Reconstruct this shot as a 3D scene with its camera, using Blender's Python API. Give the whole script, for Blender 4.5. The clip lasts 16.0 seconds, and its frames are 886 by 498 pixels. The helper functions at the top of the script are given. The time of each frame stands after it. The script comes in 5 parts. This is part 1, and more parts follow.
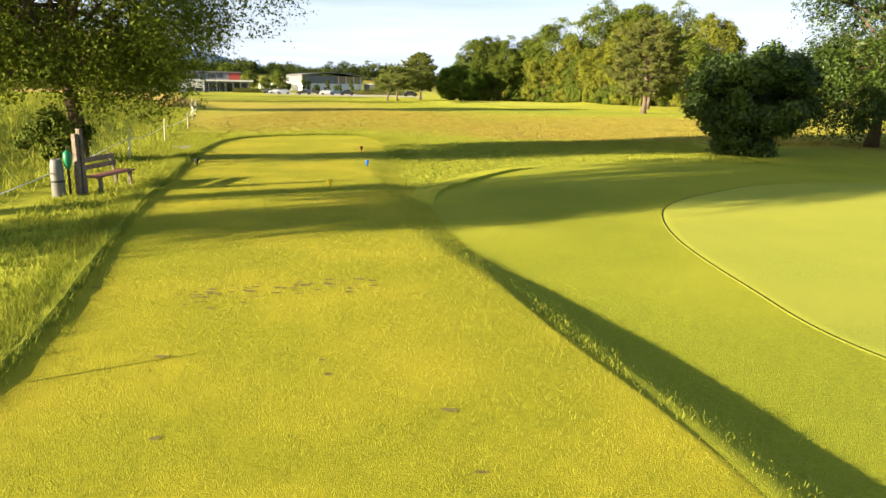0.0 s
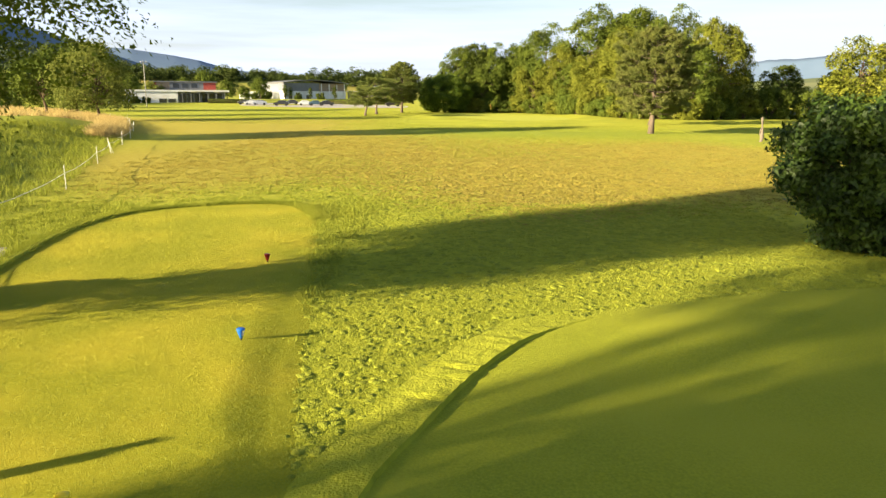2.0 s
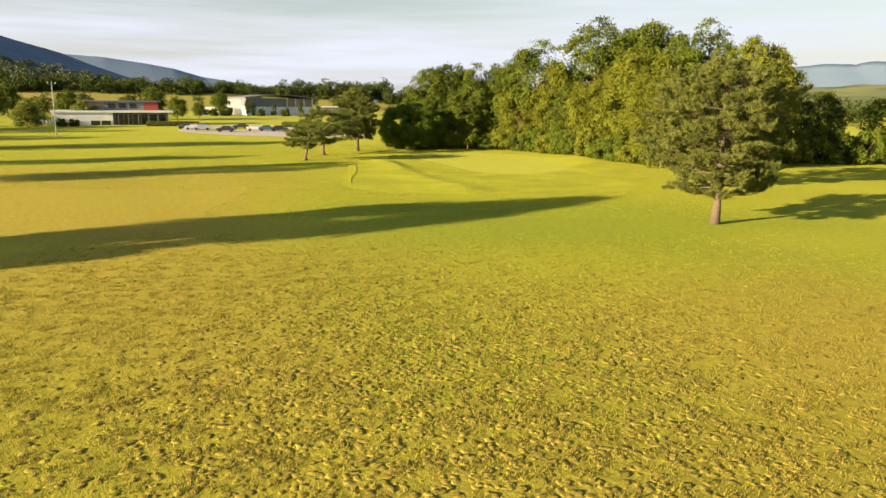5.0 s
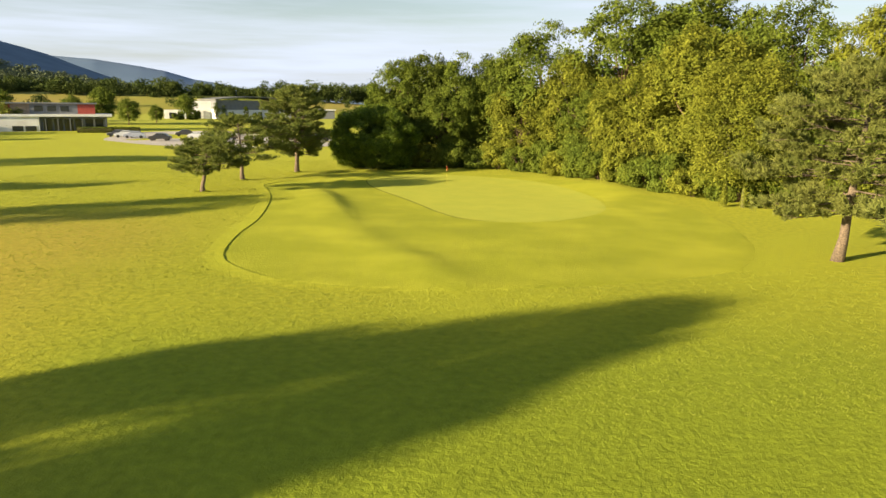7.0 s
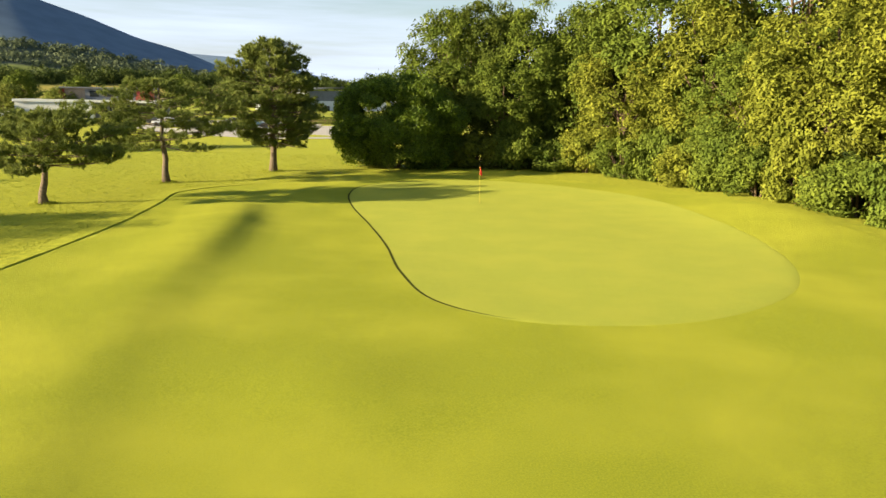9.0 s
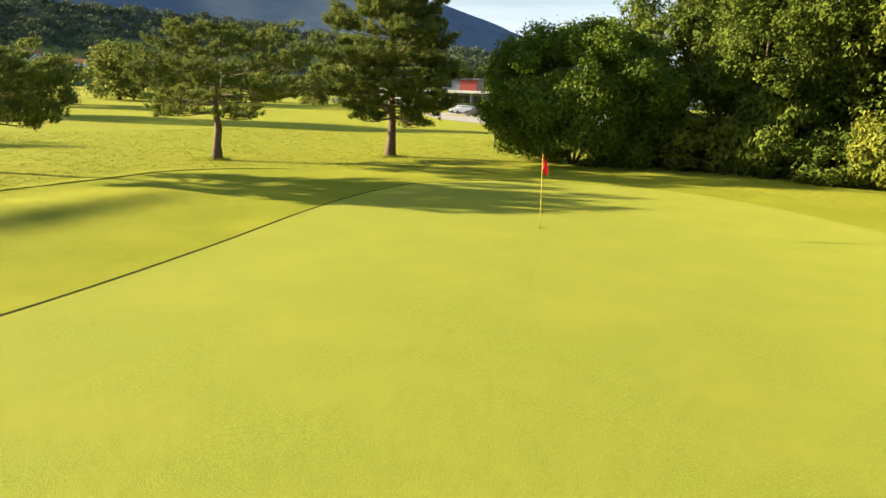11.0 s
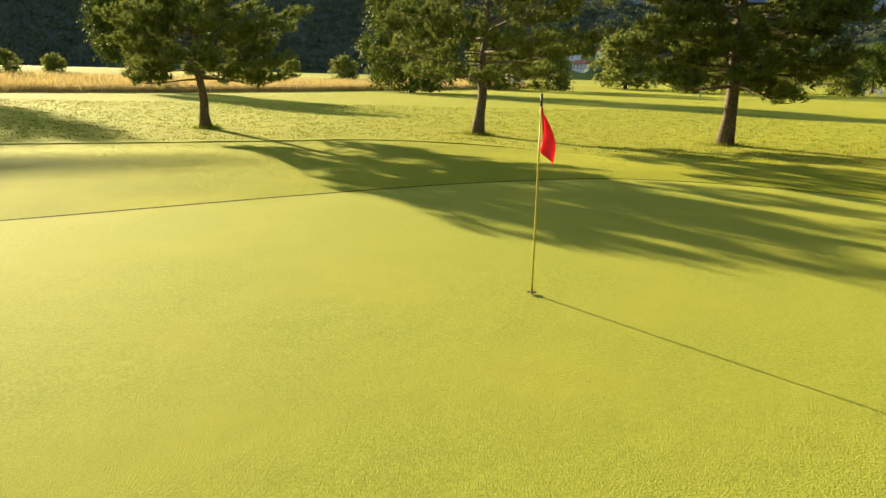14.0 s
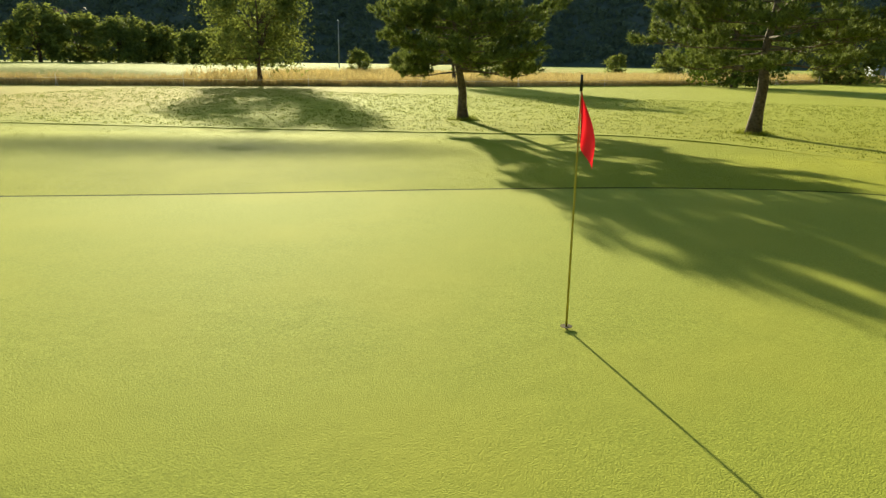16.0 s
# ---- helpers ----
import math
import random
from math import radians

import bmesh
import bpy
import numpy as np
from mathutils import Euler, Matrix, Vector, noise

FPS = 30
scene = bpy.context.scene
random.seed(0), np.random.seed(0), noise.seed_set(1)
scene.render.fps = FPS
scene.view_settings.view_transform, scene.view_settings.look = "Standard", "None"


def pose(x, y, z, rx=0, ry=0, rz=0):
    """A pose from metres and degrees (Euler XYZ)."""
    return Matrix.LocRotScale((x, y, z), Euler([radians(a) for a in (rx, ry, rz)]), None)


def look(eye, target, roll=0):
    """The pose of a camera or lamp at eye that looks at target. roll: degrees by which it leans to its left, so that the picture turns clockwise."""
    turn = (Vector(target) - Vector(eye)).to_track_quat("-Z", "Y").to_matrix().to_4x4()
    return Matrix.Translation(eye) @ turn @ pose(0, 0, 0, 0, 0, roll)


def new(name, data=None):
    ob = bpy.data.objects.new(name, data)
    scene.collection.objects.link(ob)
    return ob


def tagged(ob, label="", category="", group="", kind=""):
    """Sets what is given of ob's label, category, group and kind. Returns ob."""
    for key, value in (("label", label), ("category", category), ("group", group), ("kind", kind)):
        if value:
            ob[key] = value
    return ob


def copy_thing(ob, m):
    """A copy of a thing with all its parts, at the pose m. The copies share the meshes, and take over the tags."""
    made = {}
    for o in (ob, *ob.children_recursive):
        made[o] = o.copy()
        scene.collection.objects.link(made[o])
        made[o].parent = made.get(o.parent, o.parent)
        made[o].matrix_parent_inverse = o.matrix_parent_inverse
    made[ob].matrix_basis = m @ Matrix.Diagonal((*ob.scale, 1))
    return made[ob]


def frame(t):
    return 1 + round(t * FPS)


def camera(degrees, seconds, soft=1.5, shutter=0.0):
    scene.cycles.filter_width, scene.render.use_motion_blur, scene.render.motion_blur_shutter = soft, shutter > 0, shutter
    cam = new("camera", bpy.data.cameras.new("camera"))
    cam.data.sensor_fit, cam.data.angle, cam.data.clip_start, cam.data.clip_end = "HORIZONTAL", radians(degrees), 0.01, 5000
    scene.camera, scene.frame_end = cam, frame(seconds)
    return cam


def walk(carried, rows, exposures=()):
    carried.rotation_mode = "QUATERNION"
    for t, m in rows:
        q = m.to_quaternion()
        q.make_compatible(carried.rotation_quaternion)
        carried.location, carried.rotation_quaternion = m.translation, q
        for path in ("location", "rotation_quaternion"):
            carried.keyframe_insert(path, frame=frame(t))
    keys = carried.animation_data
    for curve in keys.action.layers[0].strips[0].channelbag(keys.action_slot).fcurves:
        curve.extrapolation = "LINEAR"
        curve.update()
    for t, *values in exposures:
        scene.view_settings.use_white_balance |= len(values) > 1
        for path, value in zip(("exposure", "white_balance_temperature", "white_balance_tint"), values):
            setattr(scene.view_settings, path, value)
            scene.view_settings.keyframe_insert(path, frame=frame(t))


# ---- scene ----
cam = camera(63.9, 16.0)
PATH = [
    (0, (1.003, 0.695, 2.371), (0.962, 2.646, 1.931), 1.0),
    (0.5, (1.053, 2.909, 2.695), (1.022, 4.86, 2.254), 0.9),
    (1, (1.175, 5.507, 3.049), (1.15, 7.459, 2.613), 0.8),
    (1.5, (1.323, 8.292, 3.448), (1.305, 10.244, 3.015), 0.5),
    (2, (1.471, 11.427, 3.889), (1.46, 13.38, 3.459), 0.4),
    (2.5, (1.601, 14.655, 4.343), (1.598, 16.609, 3.915), 0.3),
    (3, (1.694, 17.575, 4.861), (1.699, 19.529, 4.437), 0.2),
    (3.5, (1.978, 22.089, 5.504), (1.992, 24.044, 5.083), 0.2),
    (4, (2.326, 26.961, 6.156), (2.351, 28.917, 5.74), 0.2),
    (4.5, (2.769, 32.78, 6.944), (2.804, 34.736, 6.532), 0.3),
    (5, (3.335, 39.091, 7.593), (3.381, 41.049, 7.186), 0.5),
    (5.2, (3.69, 42.017, 7.787), (3.739, 43.975, 7.382), 0.5),
    (7.3, (6.908, 74.01, 7.417), (6.971, 75.969, 7.018), 0.6),
    (7.5, (7.273, 76.811, 7.28), (7.316, 78.769, 6.876), 0.6),
    (8, (8.405, 84.083, 6.674), (8.385, 86.041, 6.265), 0.6),
    (8.2, (8.949, 87.104, 6.424), (8.899, 89.061, 6.013), 0.6),
    (10.3, (16.963, 113.836, 4.052), (16.144, 115.613, 3.638), 1.4),
    (10.5, (17.609, 115.574, 3.959), (16.683, 117.295, 3.536), 1.3),
    (11, (18.244, 119.882, 3.484), (17.073, 121.445, 3.055), 1.8),
    (11.5, (17.983, 124.073, 3.172), (16.599, 125.448, 2.729), 1.5),
    (12, (17.396, 127.441, 2.904), (15.854, 128.633, 2.455), 1.5),
    (12.5, (17.02, 129.745, 2.692), (15.359, 130.762, 2.236), 1.4),
    (13, (16.692, 131.66, 2.473), (14.922, 132.47, 2.013), 1.7),
    (13.5, (16.368, 133.215, 2.392), (14.515, 133.802, 1.919), 1.3),
    (14, (16.002, 134.454, 2.265), (14.094, 134.813, 1.785), 1.5),
    (14.5, (15.725, 135.466, 2.181), (13.787, 135.584, 1.699), 1.3),
    (15, (15.413, 136.251, 2.177), (13.478, 136.147, 1.681), 1.0),
    (15.5, (15.088, 136.865, 2.155), (13.177, 136.546, 1.659), 0.7),
    (16, (14.751, 137.311, 2.167), (12.887, 136.794, 1.659), 0.8),
]
EXPOSURES = [(0, 2.03, 6500, 10), (2.5, 1.99, 6550, 10), (4, 1.77, 7000, 11), (5, 1.69, 7250, 12), (8, 1.76, 6600, 8), (11, 2.03, 6450, 8), (12.5, 2.05, 6700, 9), (14, 1.9, 6750, 8), (15, 1.72, 6350, 6), (16, 1.57, 6050, -2)]
walk(cam, [(t, look(eye, target, roll)) for t, eye, target, roll in PATH], EXPOSURES)

# ---- light: low warm evening sun, pale sky with thin cloud ----
SUN_TO = Vector((-0.862, -0.507, 0.0)).normalized()
SUN_EL = radians(12.5)
SUN_AZ = math.atan2(SUN_TO.x, SUN_TO.y)

sun_data = bpy.data.lights.new("sun", "SUN")
sun_data.energy, sun_data.angle, sun_data.color = 5.0, radians(0.6), (1.0, 0.83, 0.54)
sun = new("sun", sun_data)
sun.matrix_world = look((0, 0, 0), -Vector((SUN_TO.x * math.cos(SUN_EL), SUN_TO.y * math.cos(SUN_EL), math.sin(SUN_EL))))

world = bpy.data.worlds.new("evening_sky")
scene.world = world
world.use_nodes = True
wn, wl = world.node_tree.nodes, world.node_tree.links
wn.clear()
w_out = wn.new("ShaderNodeOutputWorld")
w_bg = wn.new("ShaderNodeBackground")
w_sky = wn.new("ShaderNodeTexSky")
w_sky.sky_type, w_sky.sun_disc = "NISHITA", False
w_sky.sun_elevation, w_sky.sun_rotation = SUN_EL, SUN_AZ
w_sky.air_density, w_sky.dust_density = 1.0, 1.6
w_geo = wn.new("ShaderNodeTexCoord")
w_map = wn.new("ShaderNodeMapping")
w_map.inputs["Scale"].default_value = (1.3, 1.3, 17.0)
w_noise = wn.new("ShaderNodeTexNoise")
w_noise.inputs["Scale"].default_value, w_noise.inputs["Detail"].default_value = 1.7, 5.0
w_noise.inputs["Roughness"].default_value = 0.55
w_ramp = wn.new("ShaderNodeValToRGB")
w_ramp.color_ramp.elements[0].position, w_ramp.color_ramp.elements[1].position = 0.34, 0.66
w_ramp.color_ramp.elements[0].color = (0.0, 0.0, 0.0, 1)
w_ramp.color_ramp.elements[1].color = (0.72, 0.72, 0.72, 1)
# cloud and haze thicken towards the horizon
w_sep = wn.new("ShaderNodeSeparateXYZ")
w_low = wn.new("ShaderNodeMapRange")
w_low.inputs["From Min"].default_value, w_low.inputs["From Max"].default_value = 0.0, 0.22
w_low.inputs["To Min"].default_value, w_low.inputs["To Max"].default_value = 0.5, 0.0
w_max = wn.new("ShaderNodeMath")
w_max.operation = "ADD"
w_max.use_clamp = True
w_mix = wn.new("ShaderNodeMix")
w_mix.data_type = "RGBA"
w_mix.inputs["B"].default_value = (4.5, 5.1, 6.3, 1)
wl.new(w_geo.outputs["Generated"], w_map.inputs["Vector"])
wl.new(w_map.outputs["Vector"], w_noise.inputs["Vector"])
wl.new(w_noise.outputs["Fac"], w_ramp.inputs["Fac"])
wl.new(w_geo.outputs["Generated"], w_sep.inputs["Vector"])
wl.new(w_sep.outputs["Z"], w_low.inputs["Value"])
wl.new(w_low.outputs["Result"], w_max.inputs[0])
wl.new(w_ramp.outputs["Color"], w_max.inputs[1])
# the dome clears to blue higher up
w_clear = wn.new("ShaderNodeMapRange")
w_clear.inputs["From Min"].default_value, w_clear.inputs["From Max"].default_value = 0.10, 0.42
w_clear.inputs["To Min"].default_value, w_clear.inputs["To Max"].default_value = 1.0, 0.06
w_thin = wn.new("ShaderNodeMath")
w_thin.operation = "MULTIPLY"
wl.new(w_sep.outputs["Z"], w_clear.inputs["Value"])
wl.new(w_max.outputs["Value"], w_thin.inputs[0])
wl.new(w_clear.outputs["Result"], w_thin.inputs[1])
wl.new(w_thin.outputs["Value"], w_mix.inputs["Factor"])
wl.new(w_sky.outputs["Color"], w_mix.inputs["A"])
wl.new(w_mix.outputs["Result"], w_bg.inputs["Color"])
w_bg.inputs["Strength"].default_value = 0.055
wl.new(w_bg.outputs["Background"], w_out.inputs["Surface"])


# ---- materials ----
def material(name, dark, light, scale=6.0, third=None, scale2=0.7, rough=0.85, metal=0.0, bump=0.2, bump_scale=30.0,
             island=0.0, translucent=0.0, random_object=0.0, spec=0.3, detail=6.0, dry=None, bump_dist=0.02, grain=None, sheen=0.0):
    """Principled surface: two colours mixed by fine noise, a third by broad noise, bump, and optional leaf translucency."""
    m = bpy.data.materials.new(name)
    m.use_nodes = True
    n, l = m.node_tree.nodes, m.node_tree.links
    b = n["Principled BSDF"]
    b.inputs["Roughness"].default_value, b.inputs["Metallic"].default_value = rough, metal
    b.inputs["Specular IOR Level"].default_value = spec
    if sheen:
        b.inputs["Sheen Weight"].default_value, b.inputs["Sheen Roughness"].default_value = sheen, 0.45
        b.inputs["Sheen Tint"].default_value = (0.85, 0.86, 0.18, 1)
    geo = n.new("ShaderNodeNewGeometry")
    pos = n.new("ShaderNodeTexCoord").outputs["Object"]

    def noise_of(sc, det, lo=0.3, hi=0.7):
        t = n.new("ShaderNodeTexNoise")
        t.inputs["Scale"].default_value, t.inputs["Detail"].default_value = sc, det
        l.new(pos, t.inputs["Vector"])
        r = n.new("ShaderNodeMapRange")
        r.inputs["From Min"].default_value, r.inputs["From Max"].default_value = lo, hi
        l.new(t.outputs["Fac"], r.inputs["Value"])
        return r.outputs["Result"], t

    def mix(fac, a, c):
        x = n.new("ShaderNodeMix")
        x.data_type = "RGBA"
        for value, key in ((fac, "Factor"), (a, "A"), (c, "B")):
            if isinstance(value, (tuple, list)):
                x.inputs[key].default_value = (*value, 1)
            elif isinstance(value, (int, float)):
                x.inputs[key].default_value = value
            else:
                l.new(value, x.inputs[key])
        return x.outputs["Result"]

    fine, fine_tex = noise_of(scale, detail)
    colour = mix(fine, dark, light)
    if third is not None:
        broad, _ = noise_of(scale2, 3.0, 0.42, 0.68)
        colour = mix(broad, colour, third)
    if dry is not None:
        for key, tint in dry:
            at = n.new("ShaderNodeAttribute")
            at.attribute_name = key
            tinted = mix(fine, [c * 0.72 for c in tint], tint)
            colour = mix(at.outputs["Fac"], colour, tinted)
    if island or random_object:
        hsv = n.new("ShaderNodeHueSaturation")
        src = geo.outputs["Random Per Island"]
        amount = island
        if random_object:
            src, amount = n.new("ShaderNodeObjectInfo").outputs["Random"], random_object
        r = n.new("ShaderNodeMapRange")
        r.inputs["To Min"].default_value, r.inputs["To Max"].default_value = 1 - amount, 1 + amount
        l.new(src, r.inputs["Value"])
        l.new(r.outputs["Result"], hsv.inputs["Value"])
        l.new(colour, hsv.inputs["Color"])
        colour = hsv.outputs["Color"]
    l.new(colour, b.inputs["Base Color"])
    if bump:
        bt = n.new("ShaderNodeTexNoise")
        bt.inputs["Scale"].default_value, bt.inputs["Detail"].default_value = bump_scale, 6.0
        l.new(pos, bt.inputs["Vector"])
        bn = n.new("ShaderNodeBump")
        bn.inputs["Strength"].default_value, bn.inputs["Distance"].default_value = bump, bump_dist
        l.new(bt.outputs["Fac"], bn.inputs["Height"])
        if grain:
            gt = n.new("ShaderNodeTexNoise")
            gt.inputs["Scale"].default_value, gt.inputs["Detail"].default_value = grain[0], 2.0
            l.new(pos, gt.inputs["Vector"])
            gn = n.new("ShaderNodeBump")
            gn.inputs["Strength"].default_value, gn.inputs["Distance"].default_value = grain[1], grain[2]
            l.new(gt.outputs["Fac"], gn.inputs["Height"])
            l.new(bn.outputs["Normal"], gn.inputs["Normal"])
            bn = gn
        l.new(bn.outputs["Normal"], b.inputs["Normal"])
    if translucent:
        tr = n.new("ShaderNodeBsdfTranslucent")
        ms = n.new("ShaderNodeMixShader")
        ms.inputs["Fac"].default_value = translucent
        l.new(colour, tr.inputs["Color"])
        l.new(b.outputs["BSDF"], ms.inputs[1])
        l.new(tr.outputs["BSDF"], ms.inputs[2])
        l.new(ms.outputs["Shader"], n["Material Output"].inputs["Surface"])
    return m


def glass_dark(name, colour=(0.02, 0.025, 0.03)):
    m = bpy.data.materials.new(name)
    m.use_nodes = True
    b = m.node_tree.nodes["Principled BSDF"]
    b.inputs["Base Color"].default_value = (*colour, 1)
    b.inputs["Roughness"].default_value, b.inputs["Specular IOR Level"].default_value = 0.08, 0.6
    return m


DRY_TINT = (0.385, 0.29, 0.05)
M_ground = material("rough_grass_ground", (0.21, 0.234, 0.017), (0.345, 0.348, 0.027), 3.0, (0.29, 0.31, 0.023), 0.12, 0.95, bump=0.4, grain=(30.0, 0.7, 0.03),
                    bump_scale=5.5, bump_dist=0.12, dry=(("lush", (0.235, 0.29, 0.022)), ("dry", DRY_TINT), ("meadow", (0.25, 0.28, 0.03)), ("field", (0.26, 0.29, 0.035))), spec=0.08, sheen=0.06)
M_tee = material("mown_tee_grass", (0.225, 0.235, 0.013), (0.33, 0.315, 0.02), 30.0, (0.40, 0.345, 0.025), 0.45, 0.95, bump=0.5, bump_scale=3.0, bump_dist=0.05, grain=(110.0, 0.9, 0.016), spec=0.08, sheen=0.06)
M_apron = material("mown_apron_grass", (0.205, 0.235, 0.017), (0.315, 0.335, 0.025), 30.0, (0.35, 0.355, 0.031), 0.22, 0.95, bump=0.3, bump_scale=2.0, bump_dist=0.06, grain=(95.0, 0.9, 0.018), spec=0.08, sheen=0.06)
M_green = material("putting_green_grass", (0.235, 0.268, 0.033), (0.345, 0.372, 0.052), 42.0, (0.325, 0.338, 0.045), 0.5, 0.95, bump=0.2, bump_scale=2.2, bump_dist=0.05, grain=(85.0, 0.5, 0.012), spec=0.08, sheen=0.06)
M_lip = material("turf_edge_grass", (0.10, 0.115, 0.014), (0.21, 0.21, 0.03), 8.0, rough=0.95, bump=0.6, bump_scale=18.0, bump_dist=0.06, spec=0.08)
M_tuft = material("rough_tuft_blades", (0.19, 0.225, 0.025), (0.30, 0.32, 0.043), 1.2, (0.255, 0.275, 0.034), 0.2, 0.8, bump=0, island=0.18, translucent=0.25, spec=0.08)
M_tuft_dry = material("dry_rough_blades", (0.22, 0.185, 0.034), (0.36, 0.295, 0.065), 1.2, (0.28, 0.25, 0.05), 0.25, 0.8, bump=0, island=0.28, translucent=0.35, spec=0.08)
M_lump = material("matted_rough_grass", (0.175, 0.205, 0.02), (0.27, 0.288, 0.03), 9.0, (0.225, 0.25, 0.026), 0.4, 0.95, bump=0.9, bump_scale=45.0, bump_dist=0.03, island=0.16, spec=0.08, sheen=0.06)
M_lump_dry = material("matted_dry_grass", (0.22, 0.175, 0.03), (0.32, 0.25, 0.05), 9.0, (0.26, 0.215, 0.038), 0.4, 0.95, bump=0.9, bump_scale=45.0, bump_dist=0.03, island=0.16, spec=0.08, sheen=0.06)
M_dry = material("dry_tall_grass_blades", (0.40, 0.30, 0.11), (0.55, 0.43, 0.18), 2.0, rough=0.8, bump=0, island=0.3, translucent=0.35, spec=0.08)
# dark tone that stands in for shade along the cut edge of the greens
M_edge_shade = material("turf_edge_shade", (0.03, 0.034, 0.008), (0.075, 0.08, 0.015), 12.0, rough=1.0, bump=0.3, spec=0.03)
M_bark = material("brown_bark", (0.05, 0.035, 0.022), (0.16, 0.11, 0.07), 14.0, rough=0.95, bump=0.9, bump_scale=22.0, bump_dist=0.03)
M_ivy = material("ivy_covered_bark", (0.08, 0.09, 0.022), (0.16, 0.17, 0.045), 9.0, (0.13, 0.11, 0.06), 1.5, 0.9, bump=0.9, bump_scale=16.0, bump_dist=0.05)
M_pinebark = material("flaky_pine_bark", (0.065, 0.05, 0.038), (0.19, 0.145, 0.105), 12.0, rough=0.95, bump=0.9, bump_scale=18.0, bump_dist=0.03)
M_oak = material("oak_leaves", (0.075, 0.11, 0.010), (0.17, 0.205, 0.018), 0.9, spec=0.15, rough=0.65, bump=0, island=0.35, translucent=0.35)
M_leaf = material("broadleaf_foliage", (0.06, 0.092, 0.013), (0.13, 0.162, 0.021), 0.7, spec=0.1, rough=0.75, bump=0, island=0.28, translucent=0.2)
M_leaf_dark = material("dark_broadleaf_foliage", (0.045, 0.068, 0.012), (0.10, 0.125, 0.018), 0.7, spec=0.1, rough=0.75, bump=0, island=0.28, translucent=0.3)
M_leaf_gold = material("yellow_green_foliage", (0.085, 0.105, 0.012), (0.185, 0.195, 0.023), 0.7, spec=0.1, rough=0.75, bump=0, island=0.22, translucent=0.12)
# leaf colour lightened to stand for sun shining through, on top of the translucency
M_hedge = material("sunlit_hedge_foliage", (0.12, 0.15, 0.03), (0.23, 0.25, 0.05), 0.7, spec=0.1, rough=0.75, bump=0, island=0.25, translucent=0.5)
M_laurel = material("glossy_laurel_leaves", (0.075, 0.125, 0.013), (0.18, 0.245, 0.023), 1.2, rough=0.5, bump=0, island=0.45, translucent=0.42, spec=0.25)
M_laurel_dark = material("dark_laurel_leaves", (0.022, 0.046, 0.008), (0.062, 0.10, 0.012), 1.2, rough=0.5, bump=0, island=0.45, translucent=0.22, spec=0.25)
M_pine_pale = material("grey_green_pine_needles", (0.115, 0.142, 0.034), (0.23, 0.245, 0.066), 0.8, spec=0.12, rough=0.7, bump=0, island=0.35, translucent=0.4)
M_pine = material("pine_needles", (0.105, 0.138, 0.032), (0.21, 0.238, 0.056), 0.8, spec=0.12, rough=0.7, bump=0, island=0.35, translucent=0.28)
M_white = material("white_render_wall", (0.66, 0.67, 0.68), (0.76, 0.77, 0.78), 2.0, (0.62, 0.62, 0.62), 0.3, 0.8, bump=0.1)
M_grey = material("grey_metal_cladding", (0.13, 0.14, 0.16), (0.18, 0.19, 0.21), 1.0, rough=0.5, bump=0.05)
M_brown = material("weathered_wood_cladding", (0.25, 0.19, 0.14), (0.35, 0.275, 0.21), 3.0, rough=0.8, bump=0.2)
M_red = material("red_painted_panel", (0.27, 0.05, 0.04), (0.33, 0.065, 0.05), 2.0, rough=0.6, bump=0.05)
M_tile = material("terracotta_roof", (0.30, 0.12, 0.07), (0.42, 0.19, 0.11), 4.0, rough=0.85, bump=0.2)
M_window = glass_dark("dark_window_glass")
M_gravel = material("pale_gravel", (0.36, 0.33, 0.30), (0.50, 0.46, 0.42), 6.0, rough=0.95, bump=0.3)
M_wood = material("grey_weathered_wood", (0.10, 0.08, 0.06), (0.21, 0.175, 0.135), 10.0, rough=0.85, bump=0.4, bump_scale=25.0)
M_redwood = material("reddish_wood_plank", (0.22, 0.09, 0.06), (0.36, 0.16, 0.11), 9.0, rough=0.75, bump=0.3, bump_scale=25.0)
M_metal = material("galvanised_metal", (0.13, 0.13, 0.125), (0.21, 0.21, 0.20), 5.0, rough=0.6, metal=0.3, bump=0.1)
M_greenplastic = material("green_plastic", (0.01, 0.16, 0.07), (0.02, 0.22, 0.10), 4.0, rough=0.4, bump=0.05)
M_rope = material("white_fence_paint", (0.70, 0.68, 0.62), (0.82, 0.80, 0.74), 5.0, rough=0.7, bump=0.1)
M_flag = material("red_flag_cloth", (0.52, 0.01, 0.022), (0.62, 0.02, 0.03), 5.0, rough=0.7, bump=0.1, translucent=0.35)
M_stick = material("yellow_flagstick", (0.46, 0.37, 0.05), (0.54, 0.44, 0.07), 5.0, rough=0.4, bump=0.0)
M_black = material("black_plastic", (0.012, 0.012, 0.014), (0.03, 0.03, 0.03), 5.0, rough=0.5, bump=0.05)
M_blue = material("blue_marker_plastic", (0.01, 0.10, 0.42), (0.02, 0.14, 0.5), 5.0, rough=0.4, bump=0.0)
M_redm = material("red_marker_plastic", (0.16, 0.008, 0.01), (0.22, 0.012, 0.014), 5.0, rough=0.4, bump=0.0)
M_yellow = material("yellow_marker_plastic", (0.70, 0.52, 0.02), (0.8, 0.6, 0.03), 5.0, rough=0.4, bump=0.0)
M_dark_fill = material("dark_fill", (0.04, 0.03, 0.015), (0.11, 0.085, 0.04), 12.0, rough=1.0, bump=0.5)
M_divot = material("worn_turf", (0.13, 0.105, 0.03), (0.25, 0.21, 0.06), 14.0, rough=1.0, bump=0.3)
